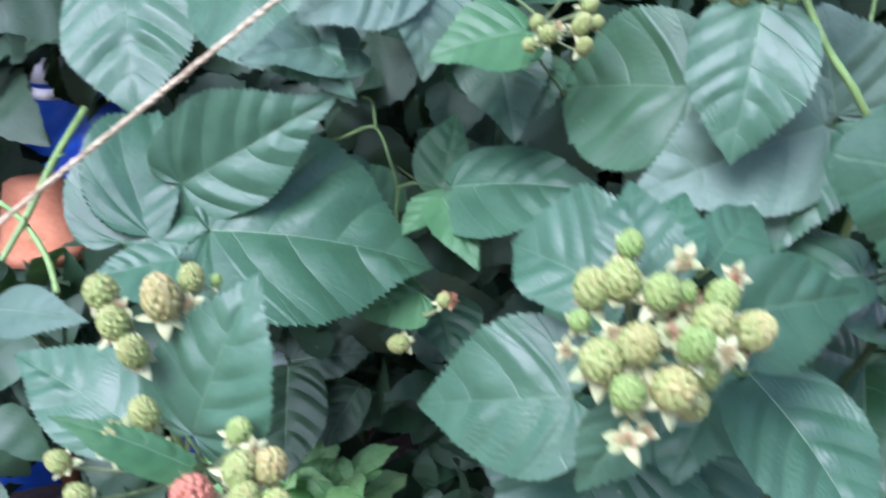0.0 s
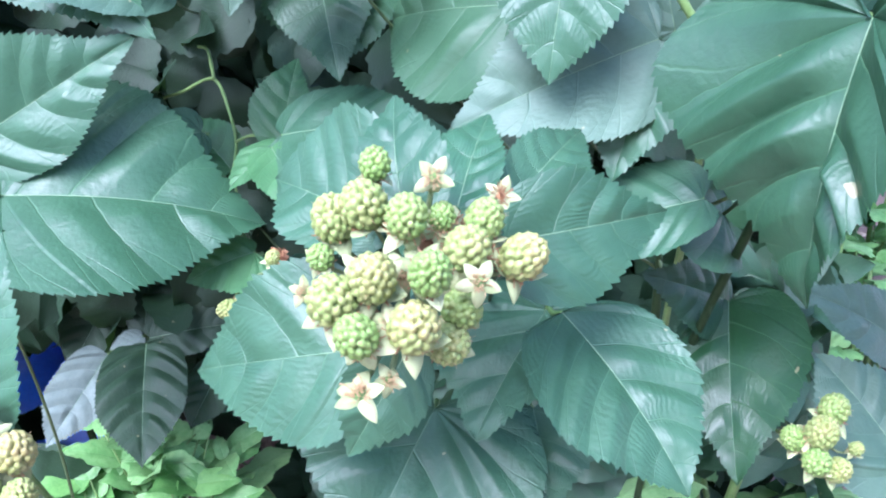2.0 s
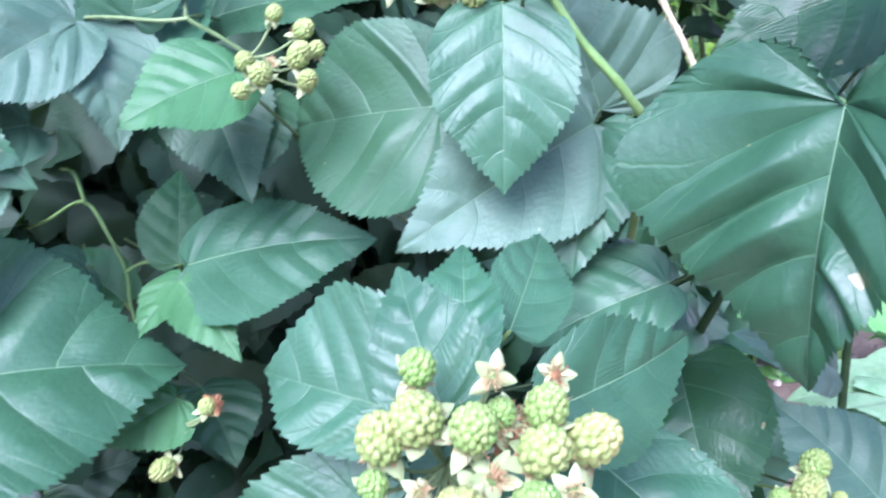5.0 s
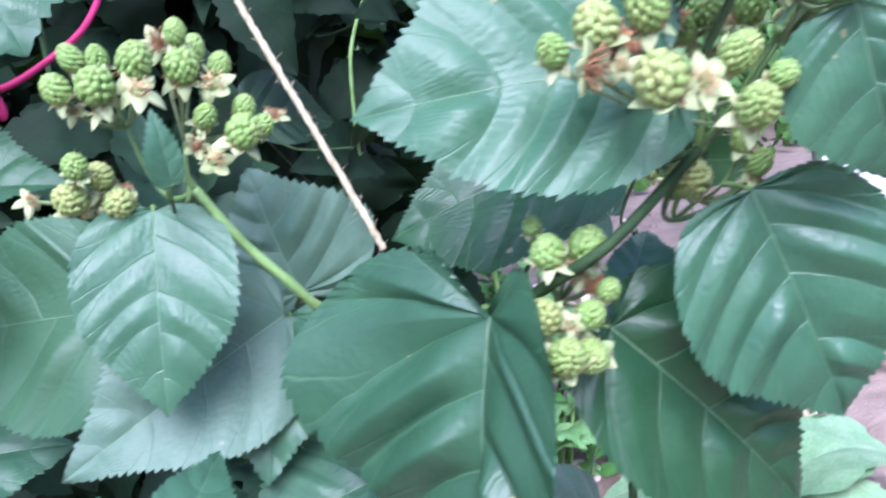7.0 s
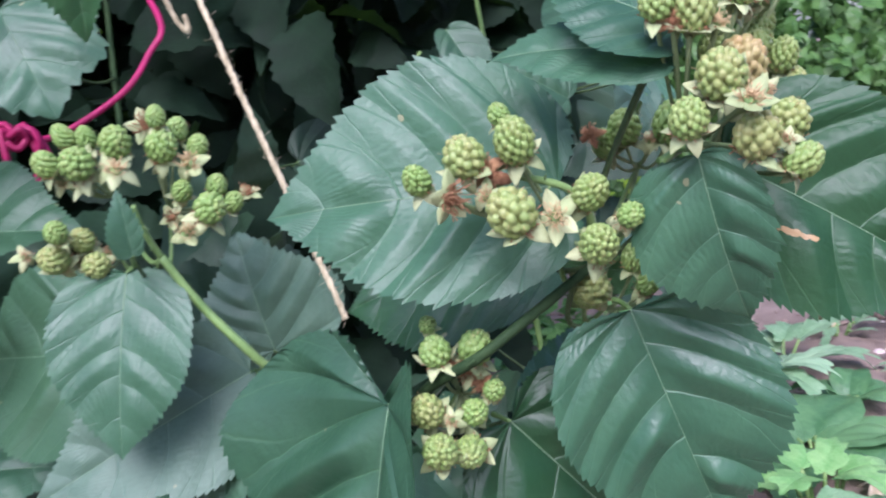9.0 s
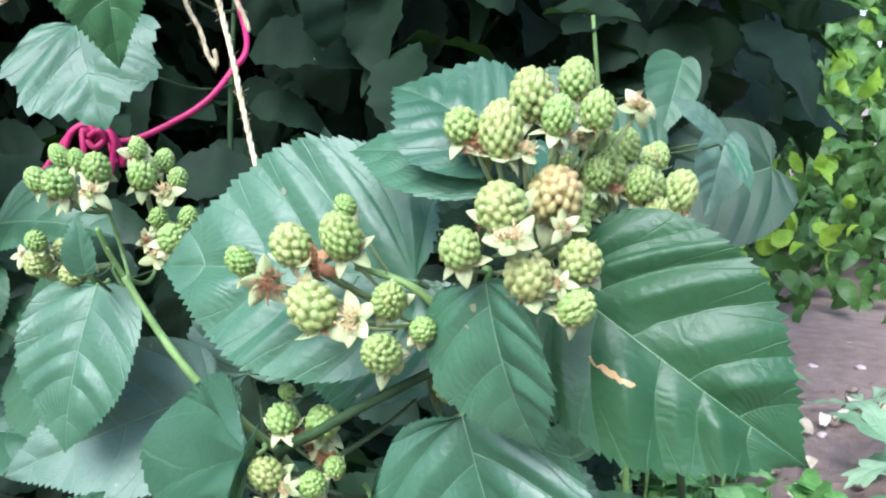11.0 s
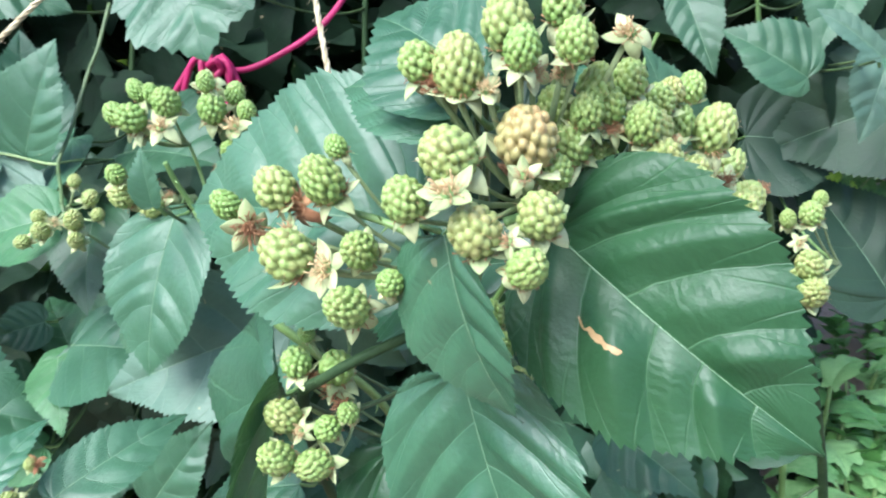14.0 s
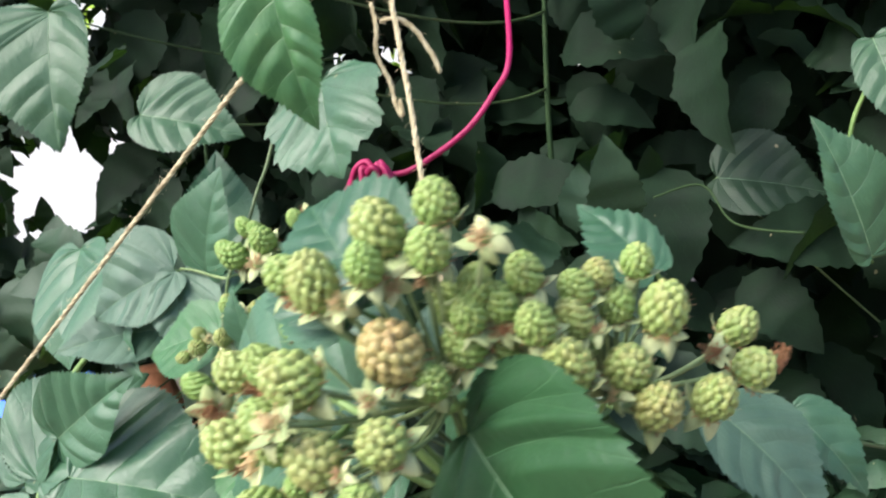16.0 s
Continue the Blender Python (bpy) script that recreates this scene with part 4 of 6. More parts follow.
leaflet(leaf, (0.4127, 0.3550, 0.8438), (0.4331, 0.3597, 0.7734), (-0.6420, -0.7296, -0.2357), 0.0527, "sheen", 39, wide=0.35, full=0.82, cord=0.05, skew=0.19)
leaf = bramble_leaf((0.4466, 0.3915, 0.8352), "scarred", 1)
leaflet(leaf, (0.4466, 0.3915, 0.8352), (0.5319, 0.3473, 0.7703), (-0.3096, -0.9245, 0.2222), 0.0935, "scarred", 40, wide=0.33, full=0.83, cord=0.10, skew=-0.07, fold=0.1, quilt=2.0)
leaf = bramble_leaf((0.4200, 0.3803, 0.8817), "green", 1)
leaflet(leaf, (0.4200, 0.3803, 0.8817), (0.3620, 0.4262, 0.8896), (-0.3232, -0.5417, 0.7759), 0.0455, "green", 41)
leaf = bramble_leaf((0.4234, 0.3803, 0.8899), "green", 1)
leaflet(leaf, (0.4234, 0.3803, 0.8899), (0.3819, 0.4129, 0.9153), (-0.0790, -0.6725, 0.7358), 0.0608, "green", 42)
leaf = bramble_leaf((0.3898, 0.4291, 0.8300), "green", 1)
leaflet(leaf, (0.3898, 0.4291, 0.8300), (0.2673, 0.4751, 0.8329), (-0.3120, -0.8568, 0.4105), 0.1101, "green", 43, wide=0.37, full=0.80, cord=0.12, skew=0.11, quilt=1.2)
leaf = bramble_leaf((0.1445, 0.7783, 0.9670), "green", 1)
leaflet(leaf, (0.1445, 0.7783, 0.9670), (0.1704, 0.7426, 0.8896), (-0.0397, -0.9122, 0.4077), 0.1151, "green", 44, teeth=15, lobe=1.3, wide=0.42, full=0.80, cord=0.10)
leaf = bramble_leaf((0.0078, 0.7453, 0.8186), "green", 3)
leaflet(leaf, (0.0078, 0.7453, 0.8186), (0.0490, 0.7417, 0.9107), (-0.0442, -0.9988, -0.0193), 0.0683, "green", 45, skew=-0.19)
leaflet(leaf, (-0.0242, 0.7405, 0.8223), (-0.1115, 0.7121, 0.7864), (0.1053, -0.8879, 0.4479), 0.0946, "pale", 46, skew=0.20)
leaflet(leaf, (-0.0219, 0.7412, 0.8200), (-0.0138, 0.7161, 0.7423), (0.4512, -0.8347, 0.3159), 0.0674, "pale", 47, skew=-0.22)
leaf = bramble_leaf((-0.0683, 0.7554, 0.7635), "pale", 1)
leaflet(leaf, (-0.0683, 0.7554, 0.7635), (-0.1490, 0.6912, 0.7620), (0.4782, -0.6157, 0.6263), 0.0647, "pale", 48)
leaf = bramble_leaf((-0.2269, 0.7005, 0.6211), "green", 1)
leaflet(leaf, (-0.2269, 0.7005, 0.6211), (-0.1645, 0.8071, 0.7014), (0.2515, -0.6721, 0.6965), 0.1302, "green", 50, skew=-0.35)
# the bright tone stands in for daylight through this hanging leaf
leaf = bramble_leaf((0.2012, 0.6558, 1.0381), "bright", 1)
leaflet(leaf, (0.2012, 0.6558, 1.0381), (0.2022, 0.6781, 0.9298), (0.2292, -0.9538, -0.1943), 0.0708, "bright", 51, skew=0.22)
leaf = bramble_leaf((-0.0572, 0.7712, 0.9648), "dark", 1)
leaflet(leaf, (-0.0572, 0.7712, 0.9648), (0.0350, 0.7997, 0.9334), (0.4086, -0.7487, 0.5220), 0.0815, "dark", 52, skew=-0.18)
leaf = bramble_leaf((-0.0319, 0.8075, 0.8120), "green", 1)
leaflet(leaf, (-0.0319, 0.8075, 0.8120), (-0.0519, 0.8559, 0.9217), (0.5835, -0.6984, 0.4145), 0.0767, "green", 53, skew=0.06)
leaf = bramble_leaf((-0.1302, 0.7577, 1.0711), "dark", 1)
leaflet(leaf, (-0.1302, 0.7577, 1.0711), (-0.1199, 0.7233, 0.9435), (0.4533, -0.8507, 0.2661), 0.1186, "dark", 54, skew=0.35)
leaf = bramble_leaf((0.6544, 0.9622, 0.8419), "dark", 1)
leaflet(leaf, (0.6544, 0.9622, 0.8419), (0.5792, 0.9633, 0.8890), (0.2028, -0.9162, 0.3457), 0.0691, "dark", 55, skew=0.12)
leaf = bramble_leaf((0.7048, 1.0347, 0.9439), "dark", 1)
leaflet(leaf, (0.7048, 1.0347, 0.9439), (0.6679, 0.9892, 0.8607), (0.0444, -0.8844, 0.4645), 0.0628, "dark", 56, skew=0.20)
leaf = bramble_leaf((0.7100, 0.9137, 0.8680), "pale", 1)
leaflet(leaf, (0.7100, 0.9137, 0.8680), (0.6843, 0.8917, 0.7904), (0.1296, -0.9645, 0.2301), 0.0560, "pale", 57)
leaf = bramble_leaf((0.6863, 0.8540, 0.8648), "pale", 2)
leaflet(leaf, (0.6863, 0.8540, 0.8648), (0.6357, 0.8490, 0.9048), (0.1300, -0.9000, 0.4200), 0.0220, "pale", 94, wide=0.48, full=0.85)
leaflet(leaf, (0.6908, 0.8537, 0.8625), (0.7023, 0.8258, 0.8204), (0.3000, -0.9000, 0.3000), 0.0180, "green", 95, wide=0.48, full=0.85)
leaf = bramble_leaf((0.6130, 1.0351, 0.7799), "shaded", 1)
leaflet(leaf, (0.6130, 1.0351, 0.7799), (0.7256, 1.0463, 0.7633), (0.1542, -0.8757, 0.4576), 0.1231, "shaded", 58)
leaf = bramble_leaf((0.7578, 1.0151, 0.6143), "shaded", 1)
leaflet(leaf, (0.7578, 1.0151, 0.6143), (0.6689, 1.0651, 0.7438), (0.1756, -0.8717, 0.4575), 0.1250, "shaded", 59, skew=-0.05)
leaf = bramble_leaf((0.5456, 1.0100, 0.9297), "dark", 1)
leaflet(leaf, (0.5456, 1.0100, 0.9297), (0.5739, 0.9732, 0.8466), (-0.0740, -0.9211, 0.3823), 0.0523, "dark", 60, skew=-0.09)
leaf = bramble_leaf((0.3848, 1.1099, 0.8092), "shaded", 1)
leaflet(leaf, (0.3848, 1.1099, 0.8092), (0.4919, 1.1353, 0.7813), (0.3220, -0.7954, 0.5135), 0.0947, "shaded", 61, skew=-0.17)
leaf = bramble_leaf((0.5384, 0.9151, 0.7646), "dark", 1)
leaflet(leaf, (0.5384, 0.9151, 0.7646), (0.5068, 0.9020, 0.8810), (0.6111, -0.7879, 0.0766), 0.0647, "dark", 62, skew=0.35)
leaf = bramble_leaf((0.4825, 0.5077, 0.8596), "green", 1)
leaflet(leaf, (0.4825, 0.5077, 0.8596), (0.4477, 0.5195, 0.8899), (0.3735, -0.6326, 0.6785), 0.0320, "green", 63, skew=-0.13)
leaf = bramble_leaf((0.4901, 0.5613, 0.7747), "pale", 2)
leaflet(leaf, (0.4901, 0.5613, 0.7747), (0.5380, 0.5515, 0.7237), (0.6000, -0.4625, 0.6528), 0.0553, "pale", 64, skew=-0.09)
leaflet(leaf, (0.5145, 0.6152, 0.7555), (0.5496, 0.6117, 0.7109), (0.5333, -0.7007, 0.4739), 0.0307, "green", 65, skew=-0.22)
leaf = bramble_leaf((-0.0011, 0.8389, 0.6322), "mid", 4)
leaflet(leaf, (-0.0011, 0.8389, 0.6322), (0.0142, 0.8889, 0.6991), (0.0544, -0.8056, 0.5900), 0.0514, "mid", 66, skew=-0.25)
leaflet(leaf, (0.0076, 0.7677, 0.6487), (0.1356, 0.7274, 0.6538), (-0.2142, -0.5808, 0.7853), 0.1031, "green", 67, skew=0.18)
leaflet(leaf, (0.0016, 0.7669, 0.6396), (-0.0396, 0.7495, 0.6104), (-0.3878, -0.4423, 0.8087), 0.0451, "mid", 68)
leaflet(leaf, (-0.0001, 0.7569, 0.6411), (0.0291, 0.7005, 0.5953), (0.0757, -0.6045, 0.7930), 0.0414, "mid", 69, skew=0.23)
leaf = bramble_leaf((-0.0489, 0.8550, 0.6069), "mid", 1)
leaflet(leaf, (-0.0489, 0.8550, 0.6069), (-0.1047, 0.9126, 0.6505), (0.1049, -0.5333, 0.8394), 0.0516, "mid", 70, skew=0.05)
leaf = bramble_leaf((-0.0201, 0.7460, 0.5620), "mid", 1)
leaflet(leaf, (-0.0201, 0.7460, 0.5620), (-0.0707, 0.7262, 0.5484), (0.0558, -0.6591, 0.7500), 0.0535, "mid", 71, skew=-0.23)
leaf = bramble_leaf((-0.2514, 0.7000, 0.6179), "green", 1)
leaflet(leaf, (-0.2514, 0.7000, 0.6179), (-0.2371, 0.7674, 0.7165), (-0.0444, -0.8215, 0.5684), 0.0933, "green", 72, skew=-0.17)
leaf = bramble_leaf((-0.2835, 0.8596, 0.8286), "green", 1)
leaflet(leaf, (-0.2835, 0.8596, 0.8286), (-0.2628, 0.7856, 0.7063), (0.0252, -0.8534, 0.5206), 0.1150, "green", 73, wide=0.42, full=0.82)
leaf = bramble_leaf((-0.1474, 0.4960, 0.5538), "green", 2)
leaflet(leaf, (-0.1474, 0.4960, 0.5538), (-0.1059, 0.5012, 0.6525), (-0.3573, -0.9127, 0.1981), 0.0855, "green", 74, skew=0.12)
leaflet(leaf, (-0.1772, 0.4967, 0.5556), (-0.2694, 0.5376, 0.5903), (-0.0620, -0.7233, 0.6877), 0.0651, "green", 75, skew=0.07)
leaf = bramble_leaf((-0.1346, 0.4457, 0.5596), "bright", 1)
leaflet(leaf, (-0.1346, 0.4457, 0.5596), (-0.1985, 0.4260, 0.6004), (0.5644, -0.5440, 0.6209), 0.0249, "bright", 76, skew=-0.35)
leaf = bramble_leaf((-0.1974, 0.6577, 0.6159), "green", 1)
leaflet(leaf, (-0.1974, 0.6577, 0.6159), (-0.2603, 0.6347, 0.6056), (0.1010, -0.6239, 0.7750), 0.0566, "green", 77, skew=-0.35)
leaf = bramble_leaf((-0.3212, 0.6300, 0.5863), "pale", 1)
leaflet(leaf, (-0.3212, 0.6300, 0.5863), (-0.2434, 0.5898, 0.5928), (-0.3911, -0.6507, 0.6509), 0.0405, "pale", 78, skew=0.08)
leaf = bramble_leaf((0.5073, 0.7262, 0.4505), "pale", 1)
leaflet(leaf, (0.5073, 0.7262, 0.4505), (0.3976, 0.7013, 0.5231), (0.4248, -0.8317, 0.3576), 0.0610, "pale", 79)
leaf = bramble_leaf((0.4201, 0.5700, 0.4353), "pale", 1)
leaflet(leaf, (0.4201, 0.5700, 0.4353), (0.3755, 0.6236, 0.5029), (-0.0338, -0.7941, 0.6068), 0.0880, "pale", 80, skew=-0.08)
leaf = bramble_leaf((0.4488, 0.4524, 0.7768), "mid", 1)
leaflet(leaf, (0.4488, 0.4524, 0.7768), (0.4066, 0.4773, 0.7843), (-0.5220, -0.8367, -0.1657), 0.0251, "mid", 83)
leaf = bramble_leaf((-0.0572, 0.7937, 0.5779), "green", 1)
leaflet(leaf, (-0.0572, 0.7937, 0.5779), (-0.0791, 0.7376, 0.6184), (0.9493, -0.1895, 0.2508), 0.0764, "green", 84)
leaf = bramble_leaf((-0.0072, 0.8509, 0.5229), "dark", 1)
leaflet(leaf, (-0.0072, 0.8509, 0.5229), (0.0097, 0.7806, 0.4826), (0.2499, -0.4366, 0.8642), 0.0765, "dark", 86)
leaf = bramble_leaf((0.0947, 0.7122, 0.5303), "green", 1)
leaflet(leaf, (0.0947, 0.7122, 0.5303), (0.1522, 0.7171, 0.6034), (-0.1087, -0.9825, 0.1510), 0.0567, "green", 87)
leaf = bramble_leaf((-0.0696, 0.8499, 0.6421), "green", 1)
leaflet(leaf, (-0.0696, 0.8499, 0.6421), (-0.1113, 0.8201, 0.6350), (0.4648, -0.7582, 0.4573), 0.0492, "green", 88)
leaf = bramble_leaf((0.4717, 0.6289, 0.6464), "deep", 1)
leaflet(leaf, (0.4717, 0.6289, 0.6464), (0.5232, 0.5894, 0.6216), (-0.1679, -0.6717, 0.7216), 0.0534, "deep", 89)
leaf = bramble_leaf((0.8045, 1.0241, 0.8255), "shaded", 1)
leaflet(leaf, (0.8045, 1.0241, 0.8255), (0.6252, 1.0300, 0.7630), (-0.2000, -0.9000, 0.3500), 0.1461, "shaded", 82)

# fruit clusters: hub, then each berry's place, radius and ripeness
cluster = fruit_cluster((0.0930, 0.4196, 0.6437), "dense cluster of unripe green berries over a rosette of leaves")
berry(cluster, (0.0819, 0.3892, 0.6981), 0.0064, 0.05)
berry(cluster, (0.0769, 0.3804, 0.6849), 0.0094, 0.35)
berry(cluster, (0.0651, 0.3846, 0.6792), 0.0086, 0.4)
berry(cluster, (0.0922, 0.3685, 0.6827), 0.0083, 0.15)
berry(cluster, (0.1055, 0.3821, 0.6781), 0.0056, 0.05)
berry(cluster, (0.1212, 0.3807, 0.6765), 0.0079, 0.25)
berry(cluster, (0.1348, 0.3759, 0.6626), 0.0092, 0.55)
berry(cluster, (0.1131, 0.3639, 0.6708), 0.0089, 0.45)
berry(cluster, (0.0981, 0.3338, 0.6722), 0.0078, 0.05)
berry(cluster, (0.0790, 0.3489, 0.6668), 0.0092, 0.55)
berry(cluster, (0.0596, 0.3809, 0.6656), 0.0054, 0.05)
berry(cluster, (0.0647, 0.3525, 0.6584), 0.0098, 0.35)
berry(cluster, (0.0727, 0.3345, 0.6519), 0.0079, 0.1)
berry(cluster, (0.0921, 0.3386, 0.6520), 0.0096, 0.55)
berry(cluster, (0.1103, 0.3628, 0.6488), 0.0081, 0.15)
berry(cluster, (0.1046, 0.3595, 0.6365), 0.0084, 0.45)
calyx_flower(cluster, (0.1029, 0.3765, 0.6941), (-0.0300, -0.9771, 0.2107), 0.0072, "pale")
calyx_flower(cluster, (0.1284, 0.3876, 0.6834), (-0.1034, -0.9670, 0.2329), 0.0054, "brown")
calyx_flower(cluster, (0.0726, 0.3337, 0.6315), (0.0671, -0.9008, 0.4291), 0.0081, "pale")
calyx_flower(cluster, (0.0826, 0.3435, 0.6313), (0.0335, -0.9078, 0.4181), 0.0057, "pale")
calyx_flower(cluster, (0.1157, 0.3507, 0.6621), (-0.0727, -0.9431, 0.3246), 0.0072, "pale")
calyx_flower(cluster, (0.0533, 0.3730, 0.6550), (0.1186, -0.9394, 0.3216), 0.0053, "pale")
rosette = cluster
cluster = fruit_cluster((0.3662, 0.5798, 0.4585), "small unripe green berry cluster low by the weeds")
berry(cluster, (0.3578, 0.5588, 0.4920), 0.0101, 0.2)
berry(cluster, (0.3470, 0.5509, 0.4807), 0.0108, 0.3)
berry(cluster, (0.3330, 0.5598, 0.4730), 0.0085, 0.1)
berry(cluster, (0.3426, 0.5460, 0.4632), 0.0094, 0.1)
berry(cluster, (0.3578, 0.5480, 0.4550), 0.0087, 0.3)
berry(cluster, (0.3728, 0.5552, 0.4647), 0.0049, 0.3)
calyx_flower(cluster, (0.3386, 0.5546, 0.4742), (-0.3930, -0.7951, 0.4620), 0.0077, "pale")
cluster = fruit_cluster((0.2023, 0.6291, 0.8402), "round cluster of small green berries by the pink cord")
berry(cluster, (0.1823, 0.6072, 0.8772), 0.0062, 0)
berry(cluster, (0.1937, 0.6037, 0.8750), 0.0058, 0)
berry(cluster, (0.1714, 0.5967, 0.8642), 0.0072, 0.1)
berry(cluster, (0.1876, 0.5846, 0.8629), 0.0095, 0.1)
berry(cluster, (0.2083, 0.5910, 0.8708), 0.0091, 0.1)
calyx_flower(cluster, (0.2063, 0.5846, 0.8561), (0.0325, -0.9981, 0.0528), 0.0108, "pale")
calyx_flower(cluster, (0.1889, 0.5945, 0.8499), (0.0645, -0.9959, 0.0633), 0.0073, "pale")
calyx_flower(cluster, (0.1772, 0.6043, 0.8526), (0.0848, -0.9948, 0.0571), 0.0062, "pale")
cluster = fruit_cluster((0.2305, 0.6373, 0.8264), "branched cluster of small green berries with cream calyxes")
berry(cluster, (0.2318, 0.6026, 0.8654), 0.0094, 0.1)
berry(cluster, (0.2419, 0.6173, 0.8726), 0.0068, 0)
berry(cluster, (0.2517, 0.6078, 0.8624), 0.0064, 0)
berry(cluster, (0.2315, 0.5979, 0.8815), 0.0059, 0.1)
berry(cluster, (0.2512, 0.5847, 0.8287), 0.0094, 0)
berry(cluster, (0.2386, 0.6072, 0.8384), 0.0064, 0)
berry(cluster, (0.2577, 0.6016, 0.8391), 0.0064, 0)
berry(cluster, (0.2652, 0.6031, 0.8279), 0.0065, 0)
calyx_flower(cluster, (0.2449, 0.6021, 0.8527), (-0.0401, -0.9975, 0.0575), 0.0108, "pale")
calyx_flower(cluster, (0.2368, 0.6032, 0.8149), (-0.0248, -0.9917, 0.1264), 0.0103, "pale")
calyx_flower(cluster, (0.2308, 0.6069, 0.8244), (-0.0137, -0.9940, 0.1085), 0.0058, "brown")
calyx_flower(cluster, (0.2758, 0.6124, 0.8307), (-0.0947, -0.9909, 0.0957), 0.0060, "brown")
calyx_flower(cluster, (0.2258, 0.6188, 0.8775), (-0.0046, -0.9999, 0.0112), 0.0084, "brown")
calyx_flower(cluster, (0.2300, 0.6130, 0.8544), (-0.0122, -0.9985, 0.0533), 0.0064, "pale")
cluster = fruit_cluster((0.1970, 0.6403, 0.8042), "short side cluster of four small green berries")
berry(cluster, (0.1702, 0.5896, 0.8283), 0.0066, 0.1)
berry(cluster, (0.1811, 0.6061, 0.8202), 0.0072, 0.3)
berry(cluster, (0.1651, 0.6034, 0.8123), 0.0086, 0.45)
berry(cluster, (0.1862, 0.5994, 0.8058), 0.0079, 0.3)
calyx_flower(cluster, (0.1483, 0.6268, 0.8135), (0.1309, -0.9838, 0.1226), 0.0070, "pale")
calyx_flower(cluster, (0.1924, 0.6126, 0.8091), (0.0557, -0.9894, 0.1343), 0.0070, "pale")
calyx_flower(cluster, (0.1769, 0.6109, 0.8073), (0.0836, -0.9869, 0.1376), 0.0063, "pale")
cluster = fruit_cluster((0.3959, 0.4393, 0.8101), "loose row of green berries with withered brown calyxes")
berry(cluster, (0.3609, 0.4159, 0.8652), 0.0048, 0)
berry(cluster, (0.3595, 0.3986, 0.8550), 0.0086, 0.2)
berry(cluster, (0.3393, 0.4029, 0.8516), 0.0088, 0.3)
berry(cluster, (0.3191, 0.4018, 0.8455), 0.0058, 0.05)
berry(cluster, (0.3485, 0.3823, 0.8304), 0.0100, 0.45)
berry(cluster, (0.3783, 0.3750, 0.8337), 0.0072, 0.2)
berry(cluster, (0.3747, 0.3652, 0.8156), 0.0079, 0.15)
berry(cluster, (0.3904, 0.3677, 0.8237), 0.0053, 0.05)
calyx_flower(cluster, (0.3294, 0.3967, 0.8373), (-0.3007, -0.9446, 0.1316), 0.0082, "brown")
calyx_flower(cluster, (0.3484, 0.4035, 0.8435), (-0.3432, -0.9328, 0.1103), 0.0080, "brown")
calyx_flower(cluster, (0.3647, 0.3781, 0.8259), (-0.4041, -0.8997, 0.1651), 0.0094, "pale")
calyx_flower(cluster, (0.3446, 0.3973, 0.8351), (-0.3381, -0.9313, 0.1354), 0.0066, "pale")
calyx_flower(cluster, (0.3889, 0.3752, 0.8199), (-0.4614, -0.8692, 0.1778), 0.0052, "pale")
cluster = fruit_cluster((0.3454, 0.4676, 0.7352), "hanging cluster of green berries below a broad leaf")
berry(cluster, (0.3295, 0.4527, 0.7744), 0.0043, 0)
berry(cluster, (0.3278, 0.4404, 0.7653), 0.0075, 0.05)
berry(cluster, (0.3466, 0.4399, 0.7632), 0.0083, 0.1)
berry(cluster, (0.3515, 0.4358, 0.7432), 0.0053, 0.1)
berry(cluster, (0.3411, 0.4362, 0.7349), 0.0066, 0.1)
berry(cluster, (0.3198, 0.4385, 0.7398), 0.0082, 0.4)
berry(cluster, (0.3199, 0.4244, 0.7257), 0.0083, 0.2)
berry(cluster, (0.3351, 0.4305, 0.7196), 0.0078, 0.2)
calyx_flower(cluster, (0.3435, 0.4441, 0.7521), (-0.2858, -0.9057, 0.3130), 0.0067, "brown")
calyx_flower(cluster, (0.3472, 0.4417, 0.7452), (-0.2939, -0.8976, 0.3286), 0.0051, "brown")
calyx_flower(cluster, (0.3295, 0.4340, 0.7344), (-0.2568, -0.8965, 0.3611), 0.0055, "pale")
calyx_flower(cluster, (0.3351, 0.4420, 0.7559), (-0.2694, -0.9125, 0.3079), 0.0051, "brown")
cluster = fruit_cluster((0.4591, 0.4804, 0.8268), "shaded dark green berries half hidden behind leaves")
berry(cluster, (0.4432, 0.4627, 0.8480), 0.0085, 0)
berry(cluster, (0.4642, 0.4562, 0.8471), 0.0087, 0)
berry(cluster, (0.4075, 0.4438, 0.7774), 0.0100, 0.4)
berry(cluster, (0.4351, 0.4691, 0.8408), 0.0066, 0)
calyx_flower(cluster, (0.4249, 0.4628, 0.8471), (-0.4490, -0.8898, 0.0816), 0.0054, "brown")
calyx_flower(cluster, (0.4562, 0.4624, 0.8393), (-0.5017, -0.8598, 0.0956), 0.0061, "pale")
cluster = fruit_cluster((0.4363, 0.4017, 0.8455), "large cluster of green and straw-coloured berries with open calyxes")
berry(cluster, (0.4513, 0.3851, 0.9148), 0.0075, 0.13)
berry(cluster, (0.4331, 0.3783, 0.9092), 0.0091, 0.38)
berry(cluster, (0.4054, 0.3629, 0.8991), 0.0068, 0.18)
berry(cluster, (0.4188, 0.3594, 0.8971), 0.0086, 0.33)
berry(cluster, (0.4392, 0.3581, 0.9018), 0.0063, 0.08)
berry(cluster, (0.4557, 0.3681, 0.9032), 0.0070, 0.23)
berry(cluster, (0.4394, 0.3640, 0.8732), 0.0108, 0.98)
berry(cluster, (0.4168, 0.3429, 0.8718), 0.0095, 0.33)
